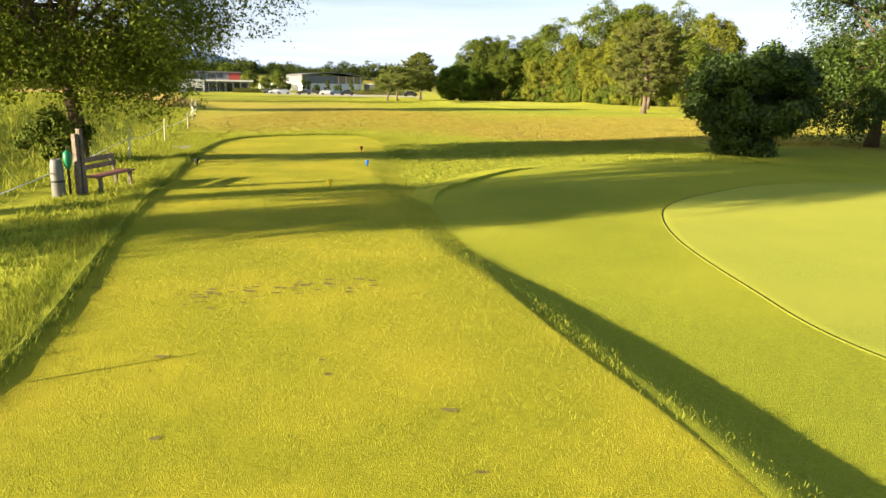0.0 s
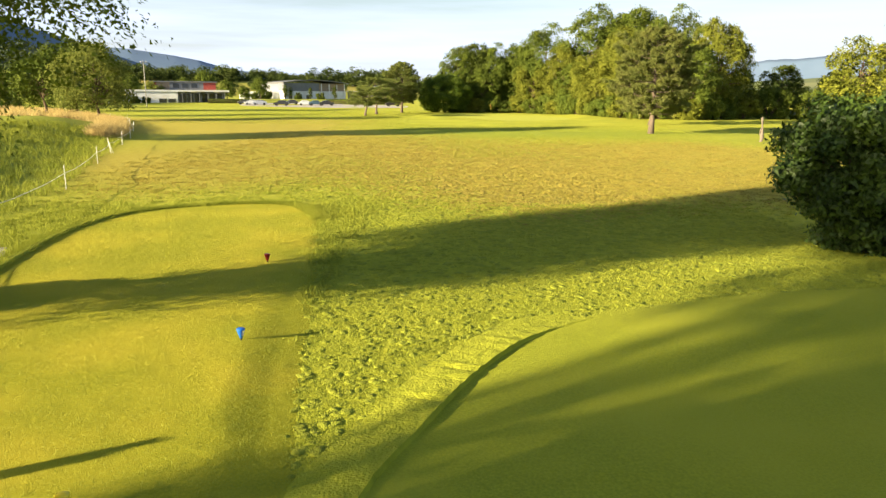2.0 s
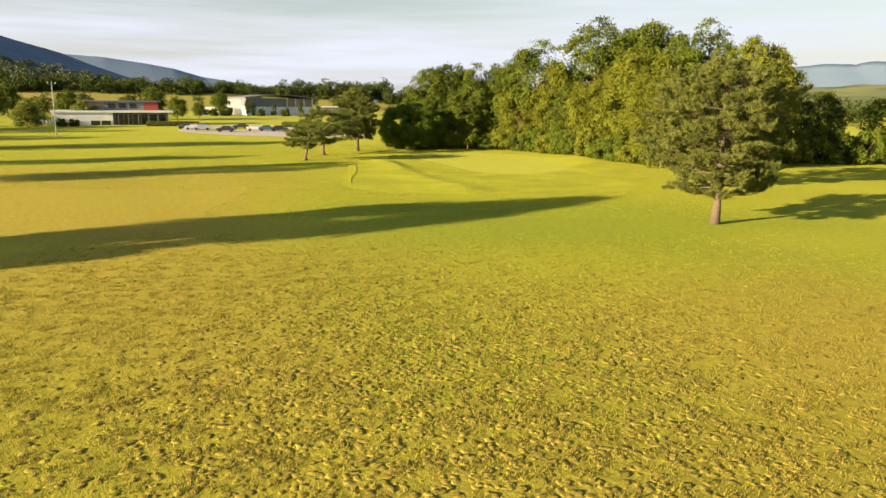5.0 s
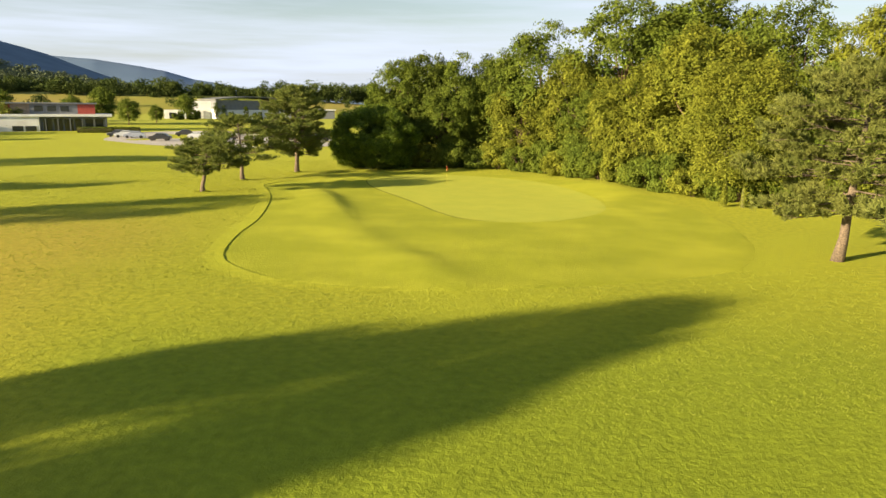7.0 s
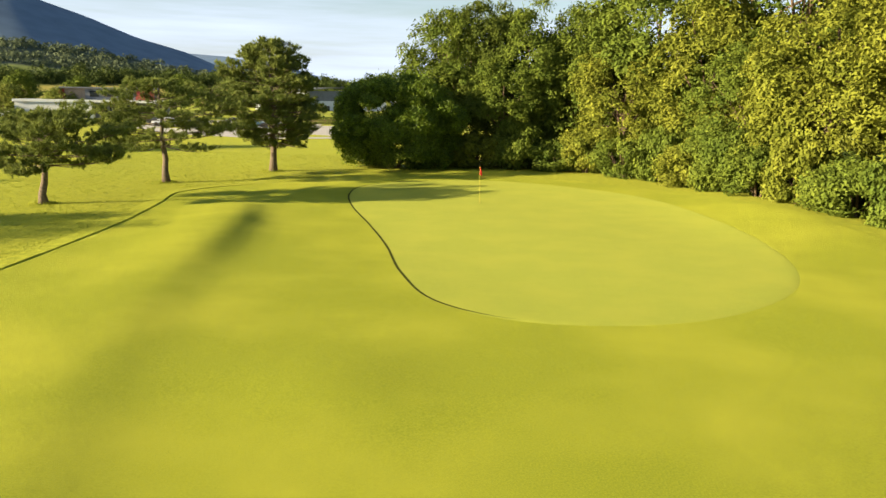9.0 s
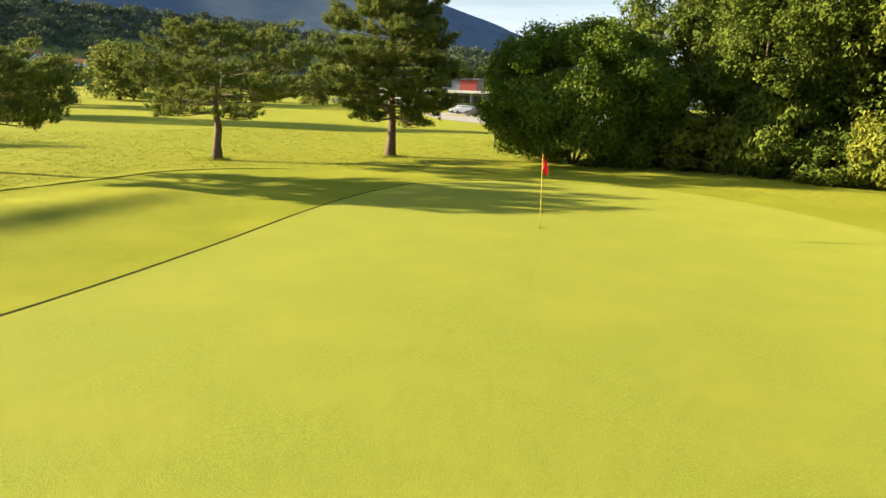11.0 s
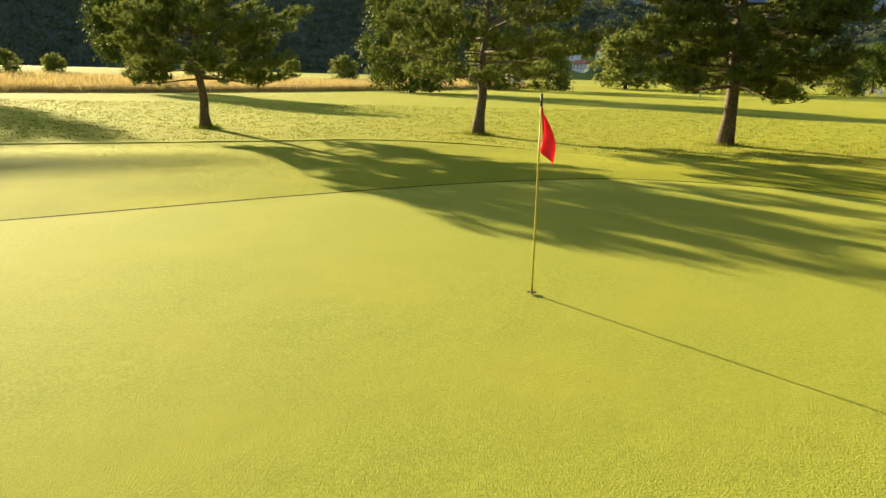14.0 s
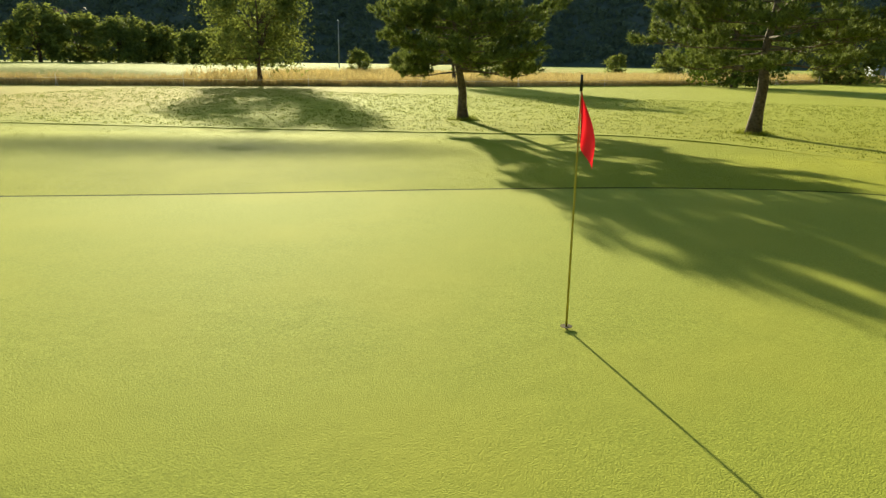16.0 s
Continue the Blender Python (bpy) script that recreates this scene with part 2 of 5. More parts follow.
M_concrete = material("grey_concrete", (0.24, 0.23, 0.20), (0.36, 0.35, 0.31), 6.0, rough=0.9, bump=0.2)
# hillside and its wood: greens lifted and greyed so the colour carries the haze
M_hill = material("wooded_hillside", (0.045, 0.065, 0.045), (0.068, 0.09, 0.056), 0.05, (0.058, 0.076, 0.05), 0.006, 0.95, bump=0.0,
                  dry=(("field", (0.22, 0.26, 0.05)),))
M_hillwood = material("hillside_wood_foliage", (0.085, 0.108, 0.062), (0.115, 0.14, 0.078), 0.03, rough=0.9, bump=0, island=0.06, translucent=0.2, spec=0.05)
M_farwood = material("far_wood_foliage", (0.03, 0.05, 0.012), (0.07, 0.09, 0.02), 0.08, rough=0.8, bump=0, island=0.2, translucent=0.2, spec=0.1)
# distance haze is mixed into these three mountain colours as blue and pale tints
M_mtn = material("mountain_forest_haze_blue", (0.085, 0.135, 0.205), (0.115, 0.175, 0.25), 0.012, rough=1.0, bump=0.0)
M_mtn_far = material("far_mountain_haze_pale", (0.125, 0.195, 0.30), (0.15, 0.22, 0.335), 0.004, rough=1.0, bump=0.0)
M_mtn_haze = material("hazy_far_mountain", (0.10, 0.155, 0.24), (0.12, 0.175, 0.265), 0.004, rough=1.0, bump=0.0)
M_farfield = material("pale_farm_fields", (0.20, 0.23, 0.035), (0.30, 0.31, 0.055), 0.02, (0.36, 0.27, 0.09), 0.006, 1.0, bump=0.0, spec=0.05)
M_farhill = material("far_farmland", (0.12, 0.15, 0.05), (0.24, 0.24, 0.10), 0.006, (0.06, 0.09, 0.03), 0.012, 1.0, bump=0.0)


# ---- mesh helpers ----
def mesh_of(name, verts, faces, mat, smooth=False):
    me = bpy.data.meshes.new(name)
    me.from_pydata([tuple(map(float, v)) for v in verts] if not isinstance(verts, np.ndarray) else verts.tolist(), [],
                   faces.tolist() if isinstance(faces, np.ndarray) else faces)
    me.materials.append(mat)
    if smooth:
        me.polygons.foreach_set("use_smooth", [True] * len(me.polygons))
    me.update()
    return me


def part(name, data, parent=None, label="", matrix=None):
    ob = new(name, data)
    if parent is not None:
        ob.parent = parent
    if matrix is not None:
        ob.matrix_basis = matrix
    if label:
        tagged(ob, label)
    return ob


class Shape:
    """Collects boxes, tubes and lathes into one mesh."""

    def __init__(self):
        self.v, self.f = [], []

    def add(self, verts, faces):
        k = len(self.v)
        self.v += [tuple(p) for p in verts]
        self.f += [tuple(i + k for i in q) for q in faces]
        return self

    def box(self, lo, hi, bevel=0.0):
        bm = bmesh.new()
        bmesh.ops.create_cube(bm, size=1.0)
        for v in bm.verts:
            v.co = Vector([(a + b) / 2 + c * (b - a) for a, b, c in zip(lo, hi, v.co)])
        if bevel:
            bmesh.ops.bevel(bm, geom=bm.edges[:], offset=bevel, segments=1, affect="EDGES")
        bm.verts.index_update()
        self.add([v.co[:] for v in bm.verts], [[v.index for v in f.verts] for f in bm.faces])
        bm.free()
        return self

    def tube(self, path, radii, sides=7, cap=True):
        path = [Vector(p) for p in path]
        verts, faces = [], []
        for i, p in enumerate(path):
            d = (path[min(i + 1, len(path) - 1)] - path[max(i - 1, 0)]).normalized()
            u = d.cross(Vector((0.31, 0.95, 0.11)))
            u = u.normalized() if u.length > 1e-3 else Vector((1, 0, 0))
            w = d.cross(u)
            for k in range(sides):
                a = 2 * math.pi * k / sides
                verts.append(p + (u * math.cos(a) + w * math.sin(a)) * radii[i])
        for i in range(len(path) - 1):
            for k in range(sides):
                faces.append((i * sides + k, i * sides + (k + 1) % sides, (i + 1) * sides + (k + 1) % sides, (i + 1) * sides + k))
        if cap:
            faces.append(tuple(range(sides))[::-1])
            faces.append(tuple((len(path) - 1) * sides + k for k in range(sides)))
        return self.add(verts, faces)

    def lathe(self, profile, sides=14, centre=(0, 0, 0)):
        c = Vector(centre)
        verts = [c + Vector((r * math.cos(2 * math.pi * k / sides), r * math.sin(2 * math.pi * k / sides), z)) for r, z in profile for k in range(sides)]
        faces = [(i * sides + k, i * sides + (k + 1) % sides, (i + 1) * sides + (k + 1) % sides, (i + 1) * sides + k)
                 for i in range(len(profile) - 1) for k in range(sides)]
        faces.append(tuple(range(sides))[::-1])
        faces.append(tuple((len(profile) - 1) * sides + k for k in range(sides)))
        return self.add(verts, faces)

    def mesh(self, name, mat, smooth=False):
        return mesh_of(name, self.v, self.f, mat, smooth)


def smoothstep(a, b, x):
    t = np.clip((np.asarray(x, float) - a) / (b - a), 0, 1)
    return t * t * (3 - 2 * t)


# ---- the lie of the land ----
FENCE = [(-5.6, 8), (-6.5, 12.4), (-7.2, 15), (-8.7, 20.2), (-10.0, 25), (-11.6, 31), (-14, 40), (-17.3, 49.5), (-19.6, 56), (-24.5, 70), (-29.5, 82), (-38, 100), (-50, 117), (-63, 133), (-86, 153), (-112, 178)]
TEE_RIGHT = [(4.0, -8), (3.6, 0), (2.9, 4.6), (1.9, 7.8), (1.1, 11.7), (0.1, 16.6), (-0.7, 20), (-1.3, 25), (-2.2, 30), (-2.8, 33.6)]


# y, x and height of the crest
RIDGE = [(97, 8.3, 0.0), (100.5, 7.4, 0.14), (103.6, 6.3, 0.19), (107, 4.5, 0.12), (112, 2.5, 0.09), (117, 1.0, 0.13), (122, 0.0, 0.25), (127.7, -1.3, 0.3), (131.6, -2.5, 0.22), (134.5, -3.4, 0.0)]


def along(points, y):
    return np.interp(y, [p[1] for p in points], [p[0] for p in points])


def ground_z(x, y):
    x, y = np.asarray(x, float), np.asarray(y, float)
    z = 0.05 * np.sin(x * 0.11 + 1.0) * np.sin(y * 0.09) + 0.03 * np.sin(x * 0.31 + y * 0.23)
    left = along(FENCE, y) - x
    z = z + 1.25 * smoothstep(0.8, 11, left) * (1 - 0.75 * smoothstep(80, 115, y)) * smoothstep(0, 16, y + 8)
    far_bank = smoothstep(7, 13, y)
    drop = smoothstep(0.0, 1.0, (x - along(TEE_RIGHT, y) + 0.08 + 0.72 * far_bank) / (1.05 - 0.25 * far_bank)) * (1 - 0.70 * far_bank) * (1 - smoothstep(21, 30, y)) * (1 - smoothstep(22, 40, x)) * smoothstep(-14, -6, y)
    z = z - 0.24 * drop
    # low mounds and a long winding ridge on the fringe of the far green
    for cx, cy, rx, ry, h in ((8.2, 111, 1.6, 1.6, 0.10), (14, 110, 5, 4, 0.12), (12.5, 104, 4, 2.5, 0.10), (24, 136, 3, 8, 0.3)):
        z = z + h * np.exp(-(((x - cx) / rx) ** 2 + ((y - cy) / ry) ** 2))
    d = x - np.interp(y, [p[0] for p in RIDGE], [p[1] for p in RIDGE])
    z = z + np.interp(y, [p[0] for p in RIDGE], [p[2] for p in RIDGE]) * np.exp(-(d / np.where(d > 0, 1.25, 2.6)) ** 2)
    z = z - 0.1 * smoothstep(14, 6, np.hypot(x - 11, (y - 133) * 0.8))
    far = np.hypot(x, y - 80)
    z = z * (1 - smoothstep(260, 420, far))
    return z


def dryness(x, y):
    d = smoothstep(32, 46, y + 0.25 * x + 3 * np.sin(x * 0.4)) * (1 - smoothstep(60, 88, y + 0.3 * x + 4 * np.sin(x * 0.21))) * smoothstep(-34, -14, x) * (1 - smoothstep(18, 46, x + 3 * np.sin(y * 0.2)))
    wave = 0.5 + 0.5 * np.sin(x * 0.23 + 1.3 * np.sin(y * 0.11)) * np.sin(y * 0.17 + 1.1 * np.sin(x * 0.14))
    d = d * (0.55 + 0.6 * wave)
    d2 = np.exp(-(((x - 2.5) / 4.0) ** 2 + ((y - 56) / 7.0) ** 2))
    return np.clip(d * (1 - 0.3 * d2), 0, 1) * 0.8 + 0.75 * smoothstep(-3, -14, x) * smoothstep(72, 84, y) * (1 - smoothstep(110, 124, y)) + 0.65 * smoothstep(2, 8, along(FENCE, y) - x) * smoothstep(92, 112, y) * (1 - smoothstep(175, 200, y)) * smoothstep(-190, -150, x)


def lushness(x, y):
    """Greener, watered grass before the far green."""
    w = 3 * np.sin(x * 0.3 + 1) + 2 * np.sin(y * 0.5)
    return smoothstep(70, 82, y + w * 0.8 + 0.25 * x) * (1 - smoothstep(88, 97, y)) * smoothstep(-10, 2, x + w) * (1 - smoothstep(22, 34, x + w))


def spaced(lo, mid, hi, fine):
    """Grid lines: fine in the middle, wider and wider outside."""
    a = list(np.arange(mid[0], mid[1] + 1e-6, fine))
    step, v = fine, mid[1]
    while v < hi:
        step *= 1.22
        v += step
        a.append(min(v, hi))
    step, v = fine, mid[0]
    while v > lo:
        step *= 1.22
        v -= step
        a.insert(0, max(v, lo))
    return np.array(a)


def build_ground():
    gx = np.unique(np.concatenate([spaced(-4600, (-44, 44), 4600, 1.0), np.arange(-13, 12.1, 0.25)]).round(3))
    gy = np.unique(np.concatenate([spaced(-4600, (-12, 170), 4600, 1.0), np.arange(-4, 38.1, 0.5), np.arange(96, 138.1, 0.5)]).round(3))
    X, Y = np.meshgrid(gx, gy)
    V = np.stack([X, Y, ground_z(X, Y)], -1).reshape(-1, 3)
    nx, ny = len(gx), len(gy)
    i = (np.arange(ny - 1)[:, None] * nx + np.arange(nx - 1)[None]).reshape(-1)
    F = np.stack([i, i + 1, i + nx + 1, i + nx], -1)
    me = mesh_of("ground", V, F, M_ground, True)
    left = along(FENCE, V[:, 1]) - V[:, 0]
    for key, val in (("dry", dryness(V[:, 0], V[:, 1])), ("lush", lushness(V[:, 0], V[:, 1])),
                     ("meadow", smoothstep(0.0, 3.0, left) * (1 - smoothstep(150, 220, np.hypot(V[:, 0], V[:, 1] - 60)))),
                     ("field", smoothstep(190, 300, np.hypot(V[:, 0], V[:, 1] - 80)))):
        at = me.attributes.new(key, "FLOAT", "POINT")
        at.data.foreach_set("value", val.astype(np.float32))
    tagged(new("ground", me), "rough golf course grass, dry and yellowed in the middle", "ground", kind="structure")


def closed_curve(points, n):
    """A smooth closed line (Catmull-Rom) of n points through the given ones."""
    p = np.array(points, float)
    k = len(p)
    out = []
    for j in range(n):
        u = j * k / n
        i, t = int(u), u - int(u)
        a, b, c, d = p[(i - 1) % k], p[i % k], p[(i + 1) % k], p[(i + 2) % k]
        out.append(0.5 * (2 * b + (c - a) * t + (2 * a - 5 * b + 4 * c - d) * t * t + (3 * b - a - 3 * c + d) * t ** 3))
    return np.array(out)


def mown_patch(name, points, centre, mat, lift, label, lip=0.0, n=220, rings=46, lip_width=0.35, lip_mat=None, fade=None, cut=0.0, rim_width=0.4, rim_z=-0.02):
    edge = closed_curve(points, n)
    c = np.array(centre, float)
    verts = [(c[0], c[1], float(ground_z(*c)) + lift)]
    for r in range(1, rings + 1):
        q = c + (edge - c) * (r / rings)
        z = ground_z(q[:, 0], q[:, 1]) + lift
        verts += [(x, y, w) for (x, y), w in zip(q, z)]
    along_ = np.roll(edge, -1, 0) - np.roll(edge, 1, 0)
    along_ /= np.linalg.norm(along_, axis=1)[:, None]
    rim = np.stack([along_[:, 1], -along_[:, 0]], -1)
    rim = edge + (rim if np.sum(rim * (edge - c)) > 0 else -rim) * rim_width
    verts += [(x, y, w) for (x, y), w in zip(rim, ground_z(rim[:, 0], rim[:, 1]) + rim_z)]
    faces = [(0, 1 + k, 1 + (k + 1) % n) for k in range(n)]
    for r in range(rings):
        for k in range(n):
            a, b = 1 + r * n + k, 1 + r * n + (k + 1) % n
            faces.append((a, a + n, b + n, b))
    ob = tagged(new(name, mesh_of(name, verts, faces, mat, True)), label, "grass", kind="structure")
    if lip or cut:
        nxt, prv = np.roll(edge, -1, 0), np.roll(edge, 1, 0)
        t = nxt - prv
        t /= np.linalg.norm(t, axis=1)[:, None]
        out = np.stack([t[:, 1], -t[:, 0]], -1)
        if np.sum(out * (edge - c)) < 0:
            out = -out
        rng = np.random.default_rng(len(points))
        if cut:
            # flat dark ribbon painted as the edge's shade, on the sunward side only
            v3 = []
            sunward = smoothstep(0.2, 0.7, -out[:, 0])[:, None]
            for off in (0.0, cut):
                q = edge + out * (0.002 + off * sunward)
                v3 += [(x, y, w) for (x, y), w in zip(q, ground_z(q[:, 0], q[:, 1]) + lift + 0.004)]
            part("edge_cut", mesh_of("edge_cut", v3, [(k, (k + 1) % n, n + (k + 1) % n, n + k) for k in range(n)], M_edge_shade), ob, "dark line painted as shade along the cut turf edge")
            return ob
        h = lip * (0.75 + 0.5 * rng.random(n)) * smoothstep(-0.05, 0.45, out @ np.array(SUN_TO[:2]))
        if fade is not None:
            h = h * fade(edge)
        v2 = []
        stands = np.clip(h / (0.3 * lip), 0.0, 1.0)[:, None]
        for off, k in ((-0.03, 0.0), (0.0, 1.0), (lip_width * 0.35, 1.0), (lip_width, 0.05)):
            q = edge + out * off * stands
            z = ground_z(q[:, 0], q[:, 1]) + lift * (1 if off <= 0 else 1 - 0.7 * stands[:, 0]) + h * k
            v2 += [(x, y, w) for (x, y), w in zip(q, z)]
        f2 = [(s * n + k, s * n + (k + 1) % n, (s + 1) * n + (k + 1) % n, (s + 1) * n + k) for s in range(3) for k in range(n)]
        part("turf_edge", mesh_of("turf_edge", v2, f2, lip_mat or M_lip), ob)
    return ob


TEE = [(-1.5, -4), (-2.2, 2), (-2.75, 6.2), (-3.8, 9.75), (-5.2, 14.3), (-6.3, 18.4), (-7.4, 22.3), (-8.5, 27), (-9.2, 31.3), (-8.7, 34.2), (-6.6, 35.7), (-4.3, 35.9), (-2.95, 33.8), (-2.2, 30), (-1.4, 25),
       (-0.7, 20), (0.0, 16.6), (1.0, 11.7), (1.85, 7.8), (2.8, 4.6), (3.5, 0), (2.6, -4)]
APRON = [(0.55, 17.3), (1.3, 19.5), (2.0, 21.1), (2.95, 22.5), (4.4, 23.6), (6.7, 24.5), (9, 25.2), (13, 25.6), (19, 24.5), (24, 19), (25, 10), (21, 0), (12, -4), (5.2, -3), (3.4, 2), (2.55, 6.2), (1.45, 10.5), (0.6, 14.5)]
GREEN_A = [(5.3, 7.5), (4.85, 9.8), (4.7, 12.4), (5.15, 15), (6, 16.7), (7.4, 18.2), (9.1, 19.6), (12.5, 20.6), (17, 20), (20, 16.5), (20.5, 11), (17, 6), (12, 3.5), (7.2, 4.4)]
FRINGE = [(-2.4, 102.6), (-3.65, 105.5), (-4.25, 110.8), (-4.3, 116), (-4.85, 121.5), (-5.7, 127), (-7.1, 132.5), (-8.2, 136.4), (-6.9, 139.8), (-3.6, 142.8), (1, 146.5), (7, 149.2), (14, 148.5), (20, 143.5), (24, 136), (26, 128),
          (26.5, 118), (25, 109), (22, 103), (18, 100.6), (14, 99.1), (10, 98.3), (6, 98.2), (2.7, 98.85), (0.1, 100)]
GREEN_B = [(7.7, 120.5), (6.3, 124.8), (4.6, 129.2), (2.5, 134.2), (1.3, 138.3), (1.3, 141.8), (3.8, 145.4), (8.6, 147.2), (14, 145), (18.3, 140.5), (20.3, 133), (20.8, 126), (19.6, 120.5), (16.4, 116.8), (12.4, 115.8), (9.4, 117.2)]

build_ground()
mown_patch("tee_box", TEE, (-2.2, 15), M_tee, 0.03, "closely mown yellow-green tee ground with a darker turf edge", lip=0.06, lip_mat=M_lump)
mown_patch("green_apron", APRON, (11, 12), M_apron, 0.03, "mown apron round the practice green", lip=0.06, lip_width=0.8, lip_mat=M_ground, fade=lambda e: smoothstep(15, 18.5, e[:, 1]) * (1 - smoothstep(9, 13, e[:, 0])))
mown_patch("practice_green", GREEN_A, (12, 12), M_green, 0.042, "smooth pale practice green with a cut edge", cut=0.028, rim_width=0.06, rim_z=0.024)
mown_patch("green_fringe", FRINGE, (10, 122), M_apron, 0.03, "mown fringe round the golf green with a dark turf edge", lip=0.032, lip_width=0.9, lip_mat=M_ground, fade=lambda e: 1 - smoothstep(1.0, 6.0, e[:, 0]) * (e[:, 1] < 120))
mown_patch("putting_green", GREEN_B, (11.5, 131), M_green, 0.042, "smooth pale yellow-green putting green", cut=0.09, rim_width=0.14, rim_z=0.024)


# ---- distant hills ----
def ridge(name, dist, profile, mat, label, depth=600.0, base=-5.0, wob=0.03, n=160, field=None, rows=14, canopy=0.0, power=1.3):
    """A range of hills seen from the course: profile holds azimuth (left of ahead) and height angle in degrees."""
    az = np.linspace(profile[0][0], profile[-1][0], n)
    el = np.interp(az, [p[0] for p in profile], [p[1] for p in profile])
    V, att = [], []
    for r in range(rows):
        s = r / (rows - 1)
        for a, e in zip(az, el):
            d = dist - depth * (1 - s)
            top = math.tan(radians(e)) * dist
            w = 1 + wob * noise.noise(Vector((a * 0.55, s * 3, 1.3))) * 3 + wob * noise.noise(Vector((a * 2.7, s * 9, 7.1))) * 1.2
            x, y = 10 - d * math.sin(radians(a)), 100 + d * math.cos(radians(a))
            open_land = field(a, s) if field else 0.0
            lump = canopy * (1 - open_land) * (0.5 + 0.5 * noise.noise(Vector((x * 0.09, y * 0.09, 3.0))) + 0.5 * noise.random()) if 0 < s < 1 else 0.0
            V.append((x, y, base + (top * w - base) * (s ** power) + lump))
            att.append(open_land)
    for a, e in zip(az, el):
        V.append((10 - (dist + 300) * math.sin(radians(a)), 100 + (dist + 300) * math.cos(radians(a)), base))
        att.append(0.0)
    F = [(r * n + k, r * n + k + 1, (r + 1) * n + k + 1, (r + 1) * n + k) for r in range(rows) for k in range(n - 1)]
    me = mesh_of(name, V, F, mat, True)
    at = me.attributes.new("field", "FLOAT", "POINT")
    at.data.foreach_set("value", np.array(att, np.float32))
    tagged(new(name, me), label, "hill", kind="structure")


ridge("mountain_front", 3300, [(14, 0.1), (18, 0.6), (21, 1.2), (23, 1.8), (25, 2.5), (27, 3.3), (30, 4.1), (33, 5.3), (37, 6.6), (42, 7.4), (52, 7.8), (65, 7.6), (80, 7.2), (100, 6.6), (125, 6.2), (150, 5)], M_mtn, "wooded mountain ridge tinted dark blue for haze", 1200, wob=0.002)
ridge("mountain_back", 4300, [(8, 0.2), (12, 0.8), (15.3, 1.45), (17.3, 1.75), (19.3, 2.3), (21, 2.6), (24, 3.0), (27, 3.15), (29, 3.2), (31, 2.2)], M_mtn_far, "distant mountain ridge tinted pale blue for haze", 700, wob=0.001)
ridge("mountain_right", 4400, [(-60, 2.6), (-46, 3.1), (-38, 2.8), (-32.3, 3.0), (-28.4, 2.8), (-24.4, 2.5), (-18, 1.9), (-10, 1.3), (-2, 0.9), (6, 0.6)], M_mtn_haze, "mountains on the horizon tinted pale for haze", 500, wob=0.02)


def farm(a, s):
    return 1.0 if (noise.noise(Vector((a * 0.33, s * 6.0, 2.0))) > 0.08) else 0.0


def slope_fields(a, s):
    if a < 62 and s < 0.26 + 0.1 * noise.noise(Vector((a * 0.3, 0.0, 9.0))):
        return 1.0
    if a < 70 and s < 0.55 and noise.noise(Vector((a * 0.22, s * 5.0, 4.0))) > -0.08:
        return 1.0
    return 0.0


ridge("farmland_hill", 1500, [(-75, 1.3), (-50, 1.7), (-38, 1.75), (-32, 1.7), (-26, 1.25), (-18, 0.7), (-8, 0.3)], M_farhill, "far farmland hillside with fields", 700, wob=0.02)
ridge("field_rise", 540, [(-6, 0.0), (2, 0.5), (8, 0.9), (14, 1.2), (22, 1.35), (30, 1.4), (40, 1.2), (50, 0.6), (58, 0.0)], M_farfield, "low rise of pale green fields behind the buildings", 110, base=-1.0, wob=0.0, rows=8, power=1.0)
ridge("wooded_hill", 900, [(10, 0.3), (16, 0.7), (20, 1.0), (25, 1.8), (29, 2.6), (33, 3.3), (40, 3.8), (48, 4.6), (56, 5.2), (66, 5.5), (80, 5.8), (95, 6.2), (115, 6.0), (140, 5.4), (165, 3.0)], M_hill,
      "dark wooded hillside with some fields", 300, wob=0.02, n=420, field=slope_fields, rows=40, canopy=1.0, power=1.0)


# ---- trees ----
def leaf_mesh(name, centres, normals, sizes, mat, rng, aspect=0.66, small=False):
    n = len(centres)
    nr = normals + rng.normal(0, 0.5, (n, 3))
    nr /= np.linalg.norm(nr, axis=1)[:, None] + 1e-9
    t = np.cross(nr, rng.normal(0, 1, (n, 3)))
    t /= np.linalg.norm(t, axis=1)[:, None] + 1e-9
    b = np.cross(nr, t)
    s = sizes[:, None]
    if small:
        V = np.stack([centres - t * s * 0.45 - b * s * aspect * 0.5, centres - t * s * 0.4 + b * s * aspect * 0.5, centres + t * s * 0.6], 1).reshape(-1, 3)
        return mesh_of(name, V, np.arange(3 * n).reshape(-1, 3), mat)
    fold = nr * s * 0.12
    V = np.stack([centres - t * s * 0.5, centres + b * s * aspect * 0.5 + fold, centres + t * s * 0.5, centres - b * s * aspect * 0.5 + fold], 1).reshape(-1, 3)
    F = np.arange(4 * n).reshape(-1, 4)
    return mesh_of(name, V, F, mat)


